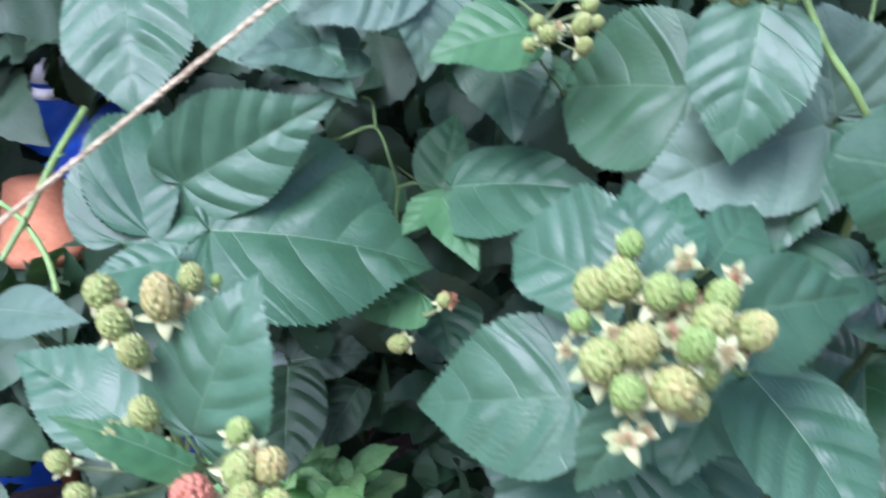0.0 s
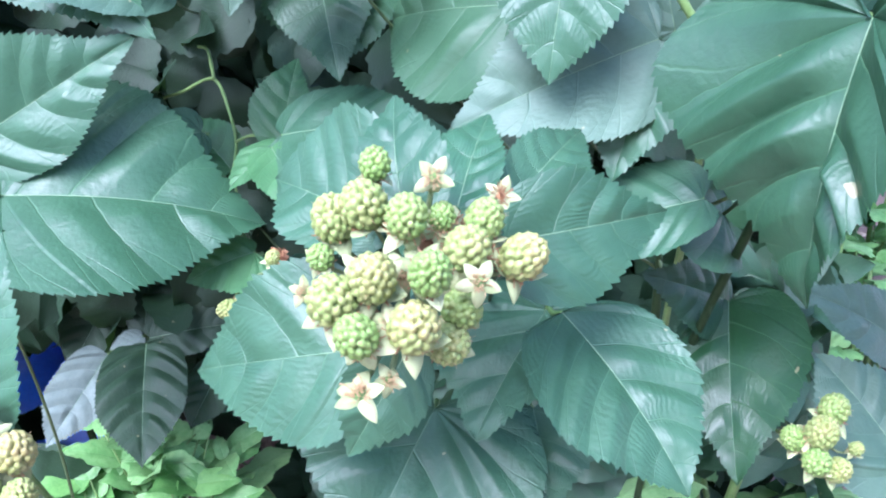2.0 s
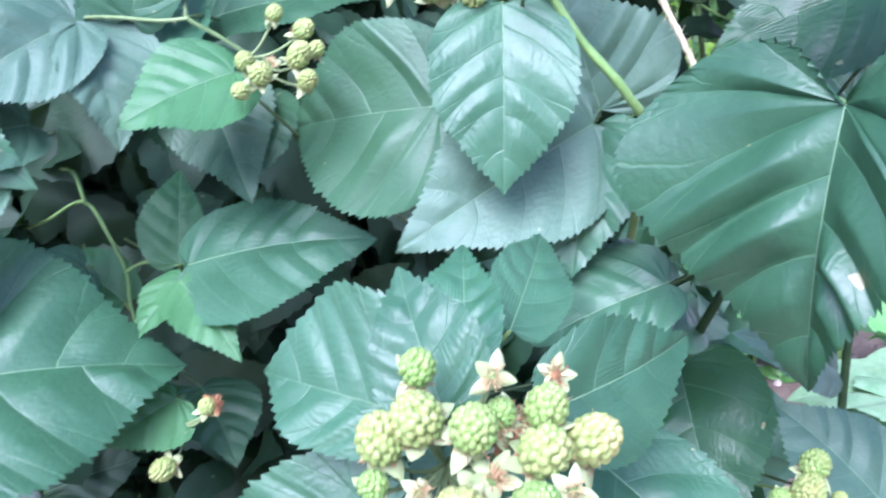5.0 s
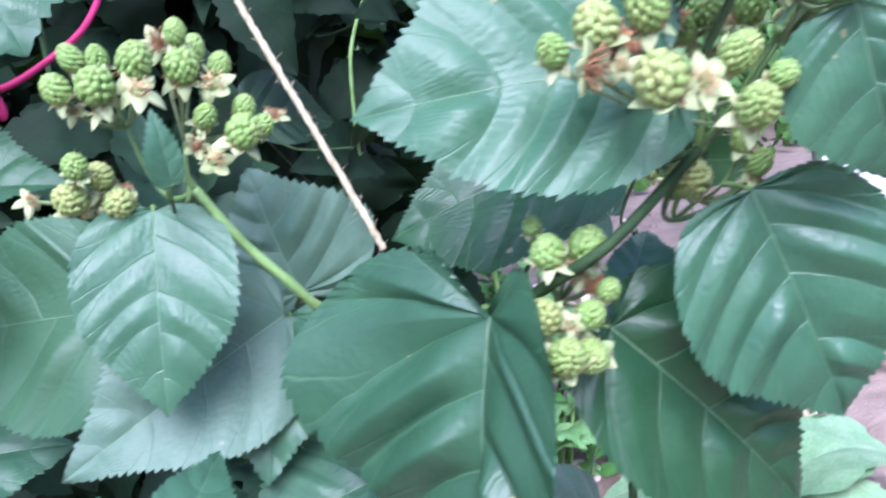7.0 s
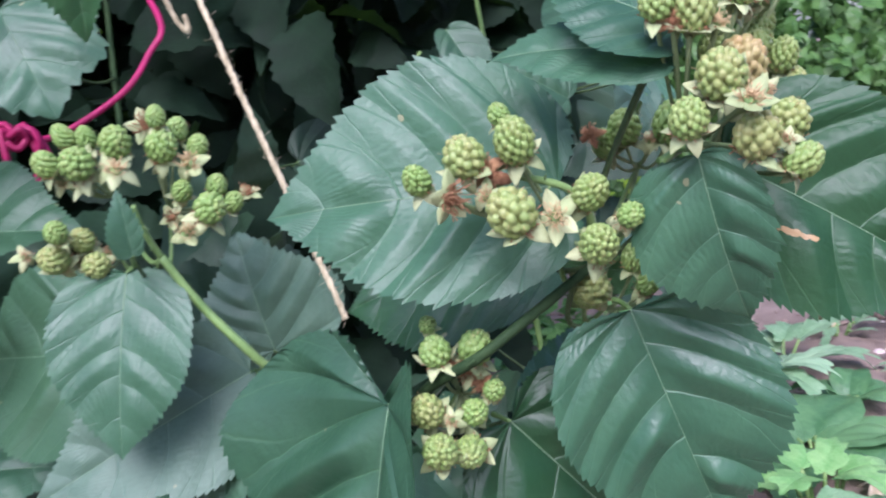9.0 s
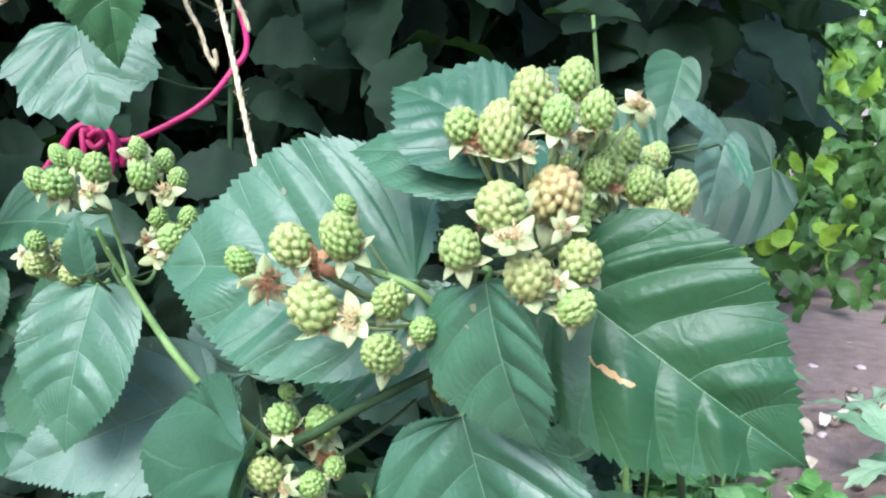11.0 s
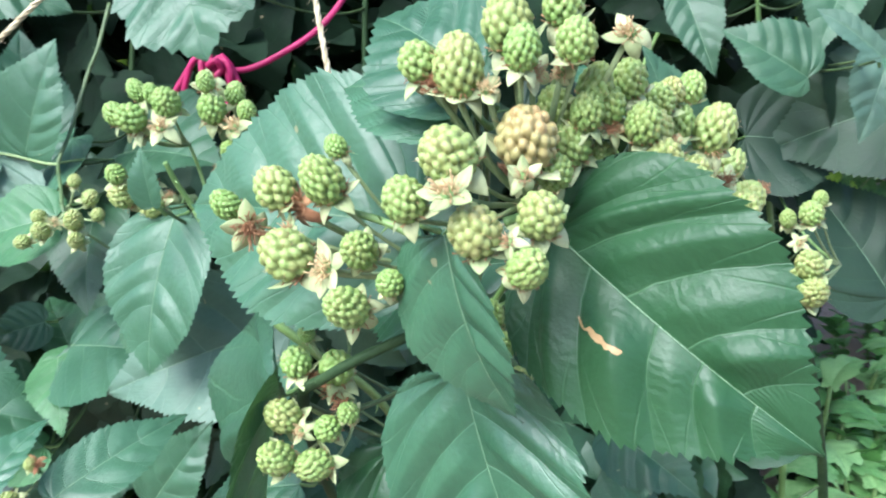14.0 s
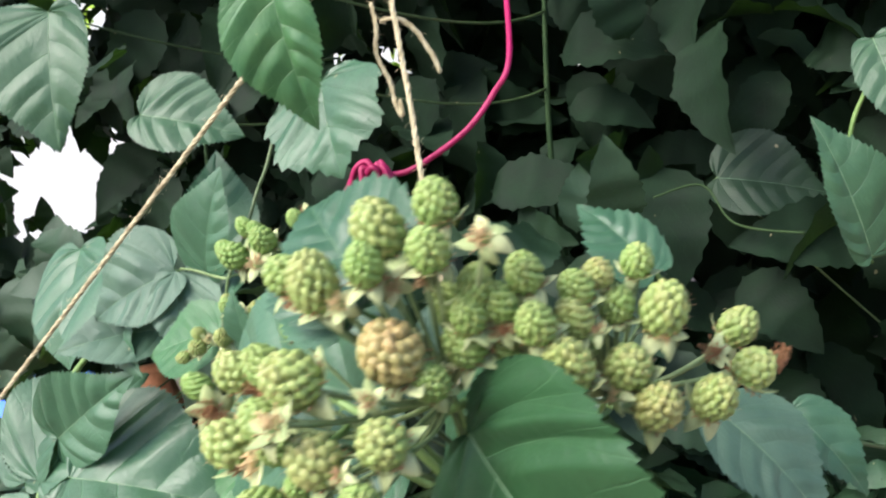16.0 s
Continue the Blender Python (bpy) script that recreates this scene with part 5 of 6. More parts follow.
berry(cluster, (0.4024, 0.3428, 0.8582), 0.0075, 0.18)
berry(cluster, (0.4249, 0.3361, 0.8495), 0.0087, 0.53)
berry(cluster, (0.4445, 0.3437, 0.8524), 0.0080, 0.38)
berry(cluster, (0.4409, 0.3329, 0.8385), 0.0066, 0.18)
berry(cluster, (0.4613, 0.3839, 0.8878), 0.0062, 0.13)
berry(cluster, (0.4586, 0.3815, 0.8794), 0.0062, 0.13)
berry(cluster, (0.4479, 0.3705, 0.8610), 0.0065, 0.13)
calyx_flower(cluster, (0.4725, 0.3737, 0.9045), (-0.1235, -0.9910, 0.0525), 0.0078, "pale")
calyx_flower(cluster, (0.4185, 0.3304, 0.8625), (0.0536, -0.9759, 0.2114), 0.0088, "pale")
calyx_flower(cluster, (0.4420, 0.3671, 0.8938), (-0.0280, -0.9957, 0.0884), 0.0063, "pale")
calyx_flower(cluster, (0.4274, 0.3589, 0.8896), (0.0201, -0.9943, 0.1046), 0.0066, "pale")
calyx_flower(cluster, (0.4506, 0.3732, 0.8930), (-0.0545, -0.9945, 0.0893), 0.0056, "pale")
calyx_flower(cluster, (0.4100, 0.3602, 0.8919), (0.0772, -0.9923, 0.0965), 0.0044, "brown")
calyx_flower(cluster, (0.4355, 0.3340, 0.8463), (-0.0074, -0.9648, 0.2631), 0.0048, "pale")
calyx_flower(cluster, (0.4395, 0.3491, 0.8635), (-0.0205, -0.9805, 0.1953), 0.0054, "pale")
cluster = fruit_cluster((0.4754, 0.4512, 0.8274), "crowded cluster of green berries with red-brown withered flowers")
berry(cluster, (0.4733, 0.3951, 0.8886), 0.0066, 0.23)
berry(cluster, (0.4657, 0.3895, 0.8806), 0.0064, 0.23)
berry(cluster, (0.4777, 0.3883, 0.8739), 0.0069, 0.28)
berry(cluster, (0.4840, 0.4099, 0.8792), 0.0063, 0.28)
berry(cluster, (0.4830, 0.4073, 0.8701), 0.0065, 0.38)
berry(cluster, (0.4976, 0.4344, 0.8814), 0.0060, 0.28)
berry(cluster, (0.4921, 0.4233, 0.8698), 0.0065, 0.28)
berry(cluster, (0.5062, 0.4296, 0.8657), 0.0087, 0.48)
berry(cluster, (0.4962, 0.4154, 0.8505), 0.0083, 0.33)
berry(cluster, (0.5043, 0.4164, 0.8366), 0.0086, 0.58)
berry(cluster, (0.5176, 0.4391, 0.8311), 0.0081, 0.38)
berry(cluster, (0.5188, 0.4824, 0.8429), 0.0076, 0.33)
berry(cluster, (0.5254, 0.4715, 0.8302), 0.0083, 0.38)
berry(cluster, (0.4843, 0.3940, 0.8584), 0.0085, 0.48)
berry(cluster, (0.4482, 0.3917, 0.8792), 0.0074, 0.23)
berry(cluster, (0.4531, 0.3860, 0.8681), 0.0073, 0.23)
berry(cluster, (0.4632, 0.3958, 0.8633), 0.0046, 0.18)
berry(cluster, (0.4890, 0.4187, 0.8816), 0.0054, 0.68)
calyx_flower(cluster, (0.5151, 0.4573, 0.8413), (0.1159, -0.9481, 0.2960), 0.0051, "brown")
calyx_flower(cluster, (0.4664, 0.3879, 0.8721), (0.3004, -0.9186, 0.2568), 0.0044, "brown")
calyx_flower(cluster, (0.5330, 0.4814, 0.8318), (0.0631, -0.9512, 0.3019), 0.0044, "brown")
calyx_flower(cluster, (0.5060, 0.4276, 0.8575), (0.1539, -0.9489, 0.2756), 0.0059, "pale")
calyx_flower(cluster, (0.4926, 0.4117, 0.8419), (0.1984, -0.9230, 0.3297), 0.0054, "pale")
calyx_flower(cluster, (0.4897, 0.4095, 0.8645), (0.2123, -0.9399, 0.2674), 0.0046, "pale")
calyx_flower(cluster, (0.4812, 0.3941, 0.8660), (0.2491, -0.9290, 0.2738), 0.0048, "pale")
cluster = fruit_cluster((0.0695, 0.6944, 0.7878), "small far cluster of tiny green berries")
berry(cluster, (0.0891, 0.6765, 0.8102), 0.0052, 0.4)
berry(cluster, (0.1035, 0.6705, 0.7987), 0.0063, 0.4)
berry(cluster, (0.0660, 0.6625, 0.7866), 0.0059, 0.4)
berry(cluster, (0.0726, 0.6512, 0.7789), 0.0069, 0.4)
berry(cluster, (0.0964, 0.6560, 0.7855), 0.0072, 0.4)
berry(cluster, (0.0594, 0.6477, 0.7717), 0.0055, 0.4)
berry(cluster, (0.0982, 0.6528, 0.7711), 0.0062, 0.4)
berry(cluster, (0.1086, 0.6683, 0.7866), 0.0052, 0.4)
calyx_flower(cluster, (0.0798, 0.6584, 0.7832), (0.4988, -0.8446, 0.1946), 0.0064, "pale")
cluster = fruit_cluster((-0.1747, 0.5426, 0.5726), "berry cluster with pinkish-brown ripening fruit")
berry(cluster, (-0.1983, 0.5085, 0.6386), 0.0104, 0.4)
berry(cluster, (-0.1603, 0.4978, 0.6382), 0.0118, 0.9)
berry(cluster, (-0.1456, 0.5102, 0.6462), 0.0081, 0.4)
berry(cluster, (-0.1336, 0.5193, 0.6419), 0.0040, 0.1)
berry(cluster, (-0.1875, 0.4943, 0.6244), 0.0096, 0.5)
berry(cluster, (-0.1729, 0.4807, 0.6124), 0.0094, 0.4)
calyx_flower(cluster, (-0.1457, 0.5060, 0.6305), (0.2781, -0.9168, 0.2865), 0.0078, "pale")
calyx_flower(cluster, (-0.1880, 0.5059, 0.6291), (0.3461, -0.8948, 0.2821), 0.0072, "pale")
cluster = fruit_cluster((-0.1392, 0.4913, 0.5362), "berry cluster with one red and several straw-coloured fruits")
berry(cluster, (-0.1600, 0.4533, 0.5874), 0.0087, 0.5)
berry(cluster, (-0.1743, 0.4407, 0.5787), 0.0103, 0.6)
berry(cluster, (-0.1113, 0.4597, 0.5741), 0.0077, 0.2)
berry(cluster, (-0.1078, 0.4409, 0.5619), 0.0095, 0.3)
berry(cluster, (-0.0925, 0.4457, 0.5609), 0.0102, 0.7)
berry(cluster, (-0.1303, 0.4283, 0.5526), 0.0122, 1.6)
berry(cluster, (-0.1038, 0.4326, 0.5500), 0.0088, 0.3)
berry(cluster, (-0.0876, 0.4315, 0.5465), 0.0083, 0.4)
berry(cluster, (-0.1618, 0.4544, 0.5721), 0.0073, 0.3)
berry(cluster, (-0.2024, 0.4379, 0.5674), 0.0065, 0.3)
berry(cluster, (-0.1880, 0.4243, 0.5553), 0.0069, 0.3)
calyx_flower(cluster, (-0.1526, 0.4482, 0.5684), (0.3057, -0.8547, 0.4195), 0.0078, "pale")
calyx_flower(cluster, (-0.1014, 0.4481, 0.5697), (0.2142, -0.8778, 0.4285), 0.0066, "pale")
cluster = fruit_cluster((0.4201, 0.4554, 0.7641), "few green berries hanging behind a narrow leaf")
berry(cluster, (0.4189, 0.4205, 0.7942), 0.0059, 0.1)
berry(cluster, (0.4240, 0.4186, 0.7822), 0.0057, 0.1)
berry(cluster, (0.4300, 0.4164, 0.7680), 0.0059, 0.4)
calyx_flower(cluster, (0.4233, 0.4219, 0.7748), (0.1267, -0.9201, 0.3706), 0.0046, "brown")
cluster = fruit_cluster((0.6461, 0.7843, 0.7134), "pale green berry cluster at the end of a thin stem")
berry(cluster, (0.5937, 0.7211, 0.7647), 0.0061, 0.2)
berry(cluster, (0.6103, 0.7259, 0.7674), 0.0091, 0.2)
berry(cluster, (0.6190, 0.7404, 0.7740), 0.0058, 0.2)
berry(cluster, (0.5937, 0.7111, 0.7261), 0.0084, 0.4)
berry(cluster, (0.6063, 0.7060, 0.7355), 0.0105, 0.4)
berry(cluster, (0.6081, 0.7017, 0.7173), 0.0112, 0.4)
calyx_flower(cluster, (0.6011, 0.7185, 0.7477), (-0.1905, -0.9501, 0.2469), 0.0069, "pale")
cluster = fruit_cluster((-0.0184, 0.7316, 0.5475), "two tiny shaded berries deep in the bush")
berry(cluster, (0.0008, 0.6959, 0.5718), 0.0061, 0.4)
berry(cluster, (-0.0366, 0.7067, 0.5304), 0.0083, 0.4)
calyx_flower(cluster, (0.0069, 0.6958, 0.5727), (0.1284, -0.9504, 0.2832), 0.0065, "brown")

# spent flowers between the berries of the large cluster
calyx_flower(rosette, (0.0816, 0.3904, 0.6839), (-0.1872, -0.7295, 0.6579), 0.0062, "pale")
calyx_flower(rosette, (0.1038, 0.3848, 0.6689), (0.1948, -0.8686, 0.4556), 0.0072, "brown")
calyx_flower(rosette, (0.1045, 0.3818, 0.6739), (0.1862, -0.8528, 0.4879), 0.0082, "pale")
calyx_flower(rosette, (0.1224, 0.3849, 0.6654), (0.4759, -0.8062, 0.3515), 0.0062, "pale")
calyx_flower(rosette, (0.1190, 0.3779, 0.6630), (0.3934, -0.8716, 0.2924), 0.0072, "brown")
calyx_flower(rosette, (0.0956, 0.3665, 0.6648), (0.0349, -0.9572, 0.2873), 0.0082, "pale")
calyx_flower(rosette, (0.0731, 0.3737, 0.6626), (-0.2936, -0.9144, 0.2787), 0.0062, "pale")
calyx_flower(rosette, (0.0726, 0.3557, 0.6533), (-0.2340, -0.9660, 0.1103), 0.0072, "brown")
calyx_flower(rosette, (0.0896, 0.3680, 0.6613), (-0.0490, -0.9670, 0.2498), 0.0082, "pale")
calyx_flower(rosette, (0.0841, 0.3498, 0.6506), (-0.0971, -0.9924, 0.0756), 0.0062, "pale")
calyx_flower(rosette, (0.1101, 0.3875, 0.6719), (0.3024, -0.8119, 0.4993), 0.0072, "brown")

# strings, cord and thin stems
twine("jute_string", [(0.3215, 0.6110, 0.7420), (0.3200, 0.6137, 0.7520), (0.3085, 0.6340, 0.8000), (0.2963, 0.6542, 0.8500), (0.2840, 0.6735, 0.9000), (0.2726, 0.6930, 0.9500), (0.2600, 0.7130, 1.0000), (0.2480, 0.7330, 1.0600)], 0.0018, JUTE, "twisted natural jute string tied up to hold a shoot", "string", seed=3)
twine("jute_string", [(0.2414, 0.7208, 0.9994), (0.2599, 0.7198, 1.0010), (0.2708, 0.7233, 0.9885), (0.2794, 0.7246, 0.9713), (0.2848, 0.7242, 0.9547)], 0.0017, JUTE, "loose frayed jute string end at the knot", "string", seed=8)
twine("jute_string", [(0.2376, 0.7222, 1.0160), (0.2438, 0.7155, 0.9952), (0.2407, 0.7103, 0.9780), (0.2522, 0.7069, 0.9585), (0.2572, 0.6997, 0.9386), (0.2647, 0.6960, 0.9282), (0.2619, 0.6981, 0.9461)], 0.0015, JUTE, "second turn of jute string wound at the knot", "string", seed=9)
twine("jute_string", [(-0.3578, 0.6695, 0.6213), (-0.1050, 0.7002, 0.8152), (0.1320, 0.7290, 0.9970), (0.2268, 0.7405, 1.0697)], 0.0020, JUTE, "taut jute string running slantwise through the bush", "string", seed=5)
cord_run = [(0.2147, 1.0616, 1.0901), (0.2272, 1.0003, 1.0406), (0.2547, 0.9164, 0.9623), (0.2401, 0.9023, 0.9329), (0.2180, 0.8879, 0.9066), (0.1848, 0.8787, 0.8868), (0.1543, 0.8717, 0.8748), (0.1309, 0.8637, 0.8763)]
bow = [
    [(0.1302, 0.8580, 0.8742), (0.1229, 0.8606, 0.8892), (0.1104, 0.8579, 0.8849), (0.1022, 0.8584, 0.8702), (0.0958, 0.8586, 0.8528)],
    [(0.1277, 0.8582, 0.8768), (0.1198, 0.8539, 0.8848), (0.1205, 0.8499, 0.8677), (0.1203, 0.8515, 0.8526)],
    [(0.1302, 0.8585, 0.8767), (0.1396, 0.8563, 0.8839), (0.1454, 0.8547, 0.8739), (0.1424, 0.8560, 0.8590), (0.1378, 0.8558, 0.8390)],
    [(0.1247, 0.8533, 0.8797), (0.1340, 0.8505, 0.8845), (0.1370, 0.8543, 0.8767), (0.1295, 0.8516, 0.8698), (0.1226, 0.8522, 0.8759)],
    [(0.1065, 0.8676, 0.8845), (0.0914, 0.8661, 0.8649), (0.0737, 0.8630, 0.8402)],
    [(0.1341, 0.8637, 0.8880), (0.1440, 0.8600, 0.8780), (0.1500, 0.8590, 0.8620), (0.1485, 0.8600, 0.8545), (0.1430, 0.8615, 0.8640), (0.1369, 0.8638, 0.8826)],
    [(0.1313, 0.8622, 0.8874), (0.1405, 0.8575, 0.8720), (0.1450, 0.8570, 0.8560)],
]
pink_cord([cord_run] + bow)
stem("thin_stem", [(-0.1457, 0.9785, 0.6541), (-0.1077, 0.9582, 0.6631), (-0.0698, 0.9392, 0.6768), (-0.0516, 0.8984, 0.6475), (-0.0428, 0.8608, 0.6280), (-0.0432, 0.8336, 0.6062), (-0.0336, 0.7905, 0.5678), (-0.0211, 0.7533, 0.5498)], 0.0017, 0.0012, STEM, "thin pale green stem forking in the shade", thorns=3, seed=11)
stem("thin_stem", [(-0.0823, 0.9487, 0.7067), (-0.0717, 0.9366, 0.7030), (-0.0679, 0.9290, 0.6778)], 0.0016, 0.0016, STEM, "short forked twig of pale green", thorns=0, seed=12)
stem("thin_stem", [(-0.0437, 0.8613, 0.6294), (-0.0262, 0.8519, 0.6361), (-0.0021, 0.8387, 0.6313)], 0.0014, 0.0013, STEM, "leaf stalk bearing three small leaves", thorns=0, seed=13)
stem("thin_stem", [(-0.3370, 0.7667, 0.5549), (-0.3555, 0.7943, 0.5808), (-0.3899, 0.8232, 0.6107), (-0.4310, 0.8485, 0.6270)], 0.0030, 0.0026, STEM, "pale green stem crossing by the blue sheet", thorns=2, seed=14)
stem("thin_stem", [(-0.3514, 0.9085, 0.6991), (-0.3621, 0.8574, 0.6624), (-0.3691, 0.8297, 0.6355), (-0.3801, 0.8121, 0.6078), (-0.3958, 0.7934, 0.5761)], 0.0040, 0.0032, STEM, "thick pale green shoot leaning across", thorns=2, seed=15)
stem("thin_stem", [(0.2208, 0.5858, 0.8062), (0.2147, 0.5801, 0.8222), (0.2116, 0.5734, 0.8373)], 0.0020, 0.0015, STEM, "pale green shoot with cluster stalks", thorns=2, seed=16)
stem("thin_stem", [(0.3643, 0.4145, 0.8394), (0.3767, 0.4153, 0.8355), (0.3889, 0.4155, 0.8294), (0.4014, 0.4241, 0.8149), (0.4092, 0.4398, 0.7898)], 0.0014, 0.0022, STEM, "green side shoot of the berry row", thorns=2, seed=18)
stem("thin_stem", [(0.4275, 0.4059, 0.8360), (0.4416, 0.4138, 0.8392), (0.4538, 0.4205, 0.8417), (0.4754, 0.4512, 0.8274)], 0.0022, 0.0020, STEM, "green shoot joining two berry clusters", thorns=2, seed=19)
stem("thin_stem", [(0.5495, 1.1254, 0.9144), (0.5294, 1.1299, 0.8776), (0.5129, 1.1234, 0.8343), (0.4995, 1.1166, 0.7310)], 0.0022, 0.0026, STEM, "long upright green shoot at the back", thorns=2, seed=20)
stem("thin_stem", [(0.3333, 1.0483, 0.8038), (0.3779, 1.0719, 0.8083), (0.4091, 1.0564, 0.7698), (0.4731, 1.0518, 0.7571)], 0.0012, 0.0012, CANE, "thin brown twig in the dark of the bush", thorns=1, seed=21)
stem("thin_stem", [(0.0570, 0.8220, 0.9369), (0.0518, 0.8025, 0.9014), (0.0484, 0.7868, 0.8807), (0.0435, 0.7617, 0.8426), (0.0414, 0.7404, 0.8195), (0.0422, 0.7338, 0.8130), (0.0583, 0.7072, 0.7997), (0.0716, 0.6853, 0.7862), (0.0735, 0.6919, 0.7752)], 0.0017, 0.0014, PETIOLE, "thin stalk of a small berry cluster", thorns=3, seed=22)
stem("thin_stem", [(0.0422, 0.7340, 0.8139), (0.0245, 0.7389, 0.8149), (-0.0032, 0.7424, 0.8211), (-0.0192, 0.7426, 0.8233)], 0.0013, 0.0011, PEDICEL, "leaf stalk joining the pale leaves", thorns=1, seed=25)
stem("thin_stem", [(0.0412, 0.7361, 0.8145), (0.0525, 0.7563, 0.8137), (0.0632, 0.7828, 0.8091)], 0.0012, 0.0011, PETIOLE, "thin leaf stalk in the shade", thorns=1, seed=26)
stem("thin_stem", [(-0.1760, 0.9678, 0.4062), (-0.1914, 0.9573, 0.4026), (-0.2081, 0.9453, 0.4038)], 0.0011, 0.0010, PEDICEL, "short stalk of a white-felted leaflet", thorns=0, seed=27)
stem("thin_stem", [(0.2846, 0.6759, 0.5942), (0.3051, 0.6503, 0.6166), (0.3103, 0.6292, 0.6305)], 0.0050, 0.0045, CANE, "old reddish-green cane low among the leaves", thorns=1, seed=24)
GAPS = [((0.5577, 0.1086, 0.9501), (-0.693, 0.6742, -0.2552), 0.047), ((0.0082, -0.0014, 0.7891), (-0.3757, 0.9222, -0.0911), 0.046), ((0.0082, -0.0014, 0.7891), (-0.4015, 0.8104, -0.4267), 0.051), ((0.0931, 0.058, 0.7628), (-0.3601, 0.8662, -0.3464), 0.051), ((0.0856, 0.0526, 0.7651), (0.4701, 0.8301, -0.2999), 0.036), ((0.0856, 0.0526, 0.7651), (0.3362, 0.7939, -0.5066), 0.036), ((0.0931, 0.058, 0.7628), (-0.2391, 0.8598, -0.4512), 0.066), ((0.0931, 0.058, 0.7628), (-0.3066, 0.8475, -0.4333), 0.056), ((0.0082, -0.0014, 0.7891), (-0.0985, 0.89, -0.4452), 0.056), ((0.5577, 0.1086, 0.9501), (-0.7799, 0.5813, -0.2321), 0.032), ((0.5577, 0.1086, 0.9501), (-0.7718, 0.5558, -0.3089), 0.026), ((0.4605, 0.0676, 0.9127), (0.2488, 0.8818, -0.4007), 0.056), ((0.5893, 0.1371, 0.9505), (-0.7669, 0.6412, -0.0274), 0.057), ((0.5893, 0.1371, 0.9505), (-0.7354, 0.6654, 0.1283), 0.03)]
STAKE_TOP = (-0.8922, 2.2137, 0.7547)
POT = (-0.4450, 1.1000, 0.5750)
WEED_TOPS = [(-0.2406, 0.9932, 0.3197), (-0.2571, 0.9687, 0.2699), (-0.2129, 0.9800, 0.2829), (-0.1672, 0.9624, 0.3047), (-0.1412, 0.9397, 0.2710), (-0.1298, 0.9915, 0.3060), (-0.1000, 0.9699, 0.2766)]

# ---- canes ----
for n, line in enumerate(FRONT_CANES + BACK_CANES):
    stem("bramble_cane", line, 0.0036 if n < 2 else 0.0058, 0.0023 if n < 2 else 0.0026, CANE if n % 3 != 1 else STEM, ("brown-green prickly bramble cane rising through the leaves", "pale green young bramble shoot", "old brown bramble cane in the shade")[n % 3], "stem", 7, n + 40)

# ---- the depth of the bush, shaded largely by its dark leaf colours ----
def open_way(c):
    """Whether a place lies clear of the sight lines that reach through the bush."""
    for eye, way, wide in GAPS:
        off = np.asarray(c) - eye
        along = off @ np.asarray(way)
        if along > 0.3 and np.linalg.norm(off - along * np.asarray(way)) < wide * along + 0.02:
            return False
    return True


def in_bush(c):
    x, y, z = c
    right = 0.30 + 0.50 * (y - 0.07)
    # the low right flank is open, where weeds stand in the light
    if z < 0.80 and x > 0.30 + 0.30 * (y - 0.07):
        return False
    return x < right and open_way(c)


rng = np.random.RandomState(12)
scatter_leaves("inner_foliage", hedge(rng, 3000, (-1.3, 1.06, 0.05), (1.2, 1.7, 1.75), in_bush, (0.08, 0.15)), SHADE, "mass of bramble leaves deep in the bush, coloured dark as shade")
scatter_leaves("mid_foliage", hedge(rng, 420, (-0.75, 0.93, 0.25), (0.34, 1.10, 0.80), in_bush, (0.07, 0.12)), LEAF["shaded"], "bramble leaves just behind the front ones, darkened as shade")
scatter_leaves("under_foliage", hedge(rng, 1500, (-0.95, 0.90, 0.02), (0.75, 1.2, 0.50), lambda c: in_bush(c) and (c[1] > 1.02 or c[0] < -0.4 or c[0] > 0.12)), LEAF["dark"], "low leaves at the bush foot in shade-darkened green")
scatter_leaves("back_foliage", hedge(rng, 5200, (-2.2, 1.75, 0.0), (1.8, 2.5, 2.6), in_bush, (0.10, 0.18)), SHADE, "leafy thicket behind the bush, its green darkened as deep shade")
# added out of view above the bush, to keep daylight off its depth
scatter_leaves("overhead_foliage", hedge(rng, 2600, (-0.55, 0.95, 1.35), (1.8, 2.8, 2.3), lambda c: c[2] > 1.62 - 0.15 * (c[1] - 0.95) and c[0] < 0.55 + 0.45 * c[1], (0.10, 0.17)), HEDGE, "unseen leaf layer added above the bush back to block light")
scatter_leaves("sunlit_foliage", hedge(rng, 3200, (-2.6, 2.9, 0.3), (2.0, 3.6, 2.4), lambda c: True, (0.05, 0.12)), SUNLIT, "yellow-green foliage seen through gaps, sunlight put into its colour")
scatter_leaves("garden_foliage", hedge(rng, 5200, (1.3, 3.4, 0.0), (6.5, 5.2, 2.4), lambda c: c[2] < 0.15 + 1.0 * (c[1] - 3.4), (0.06, 0.15)), GARDEN, "light green garden plants beyond the soil")
scatter_leaves("garden_shrubs", hedge(np.random.RandomState(31), 4200, (0.6, 5.3, 0.0), (7.0, 6.2, 2.9), lambda c: True, (0.14, 0.28)), GARDEN, "tall green shrubs closing the end of the garden")

# a hedge added unseen round the viewer, to darken low reflections on leaves
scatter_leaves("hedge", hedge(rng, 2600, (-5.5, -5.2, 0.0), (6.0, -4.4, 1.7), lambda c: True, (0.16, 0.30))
               + hedge(rng, 1500, (5.0, -4.4, 0.0), (6.0, 0.8, 1.7), lambda c: True, (0.16, 0.30)), HEDGE, "unseen low dark hedge added round the bed to darken reflections", "hedge")

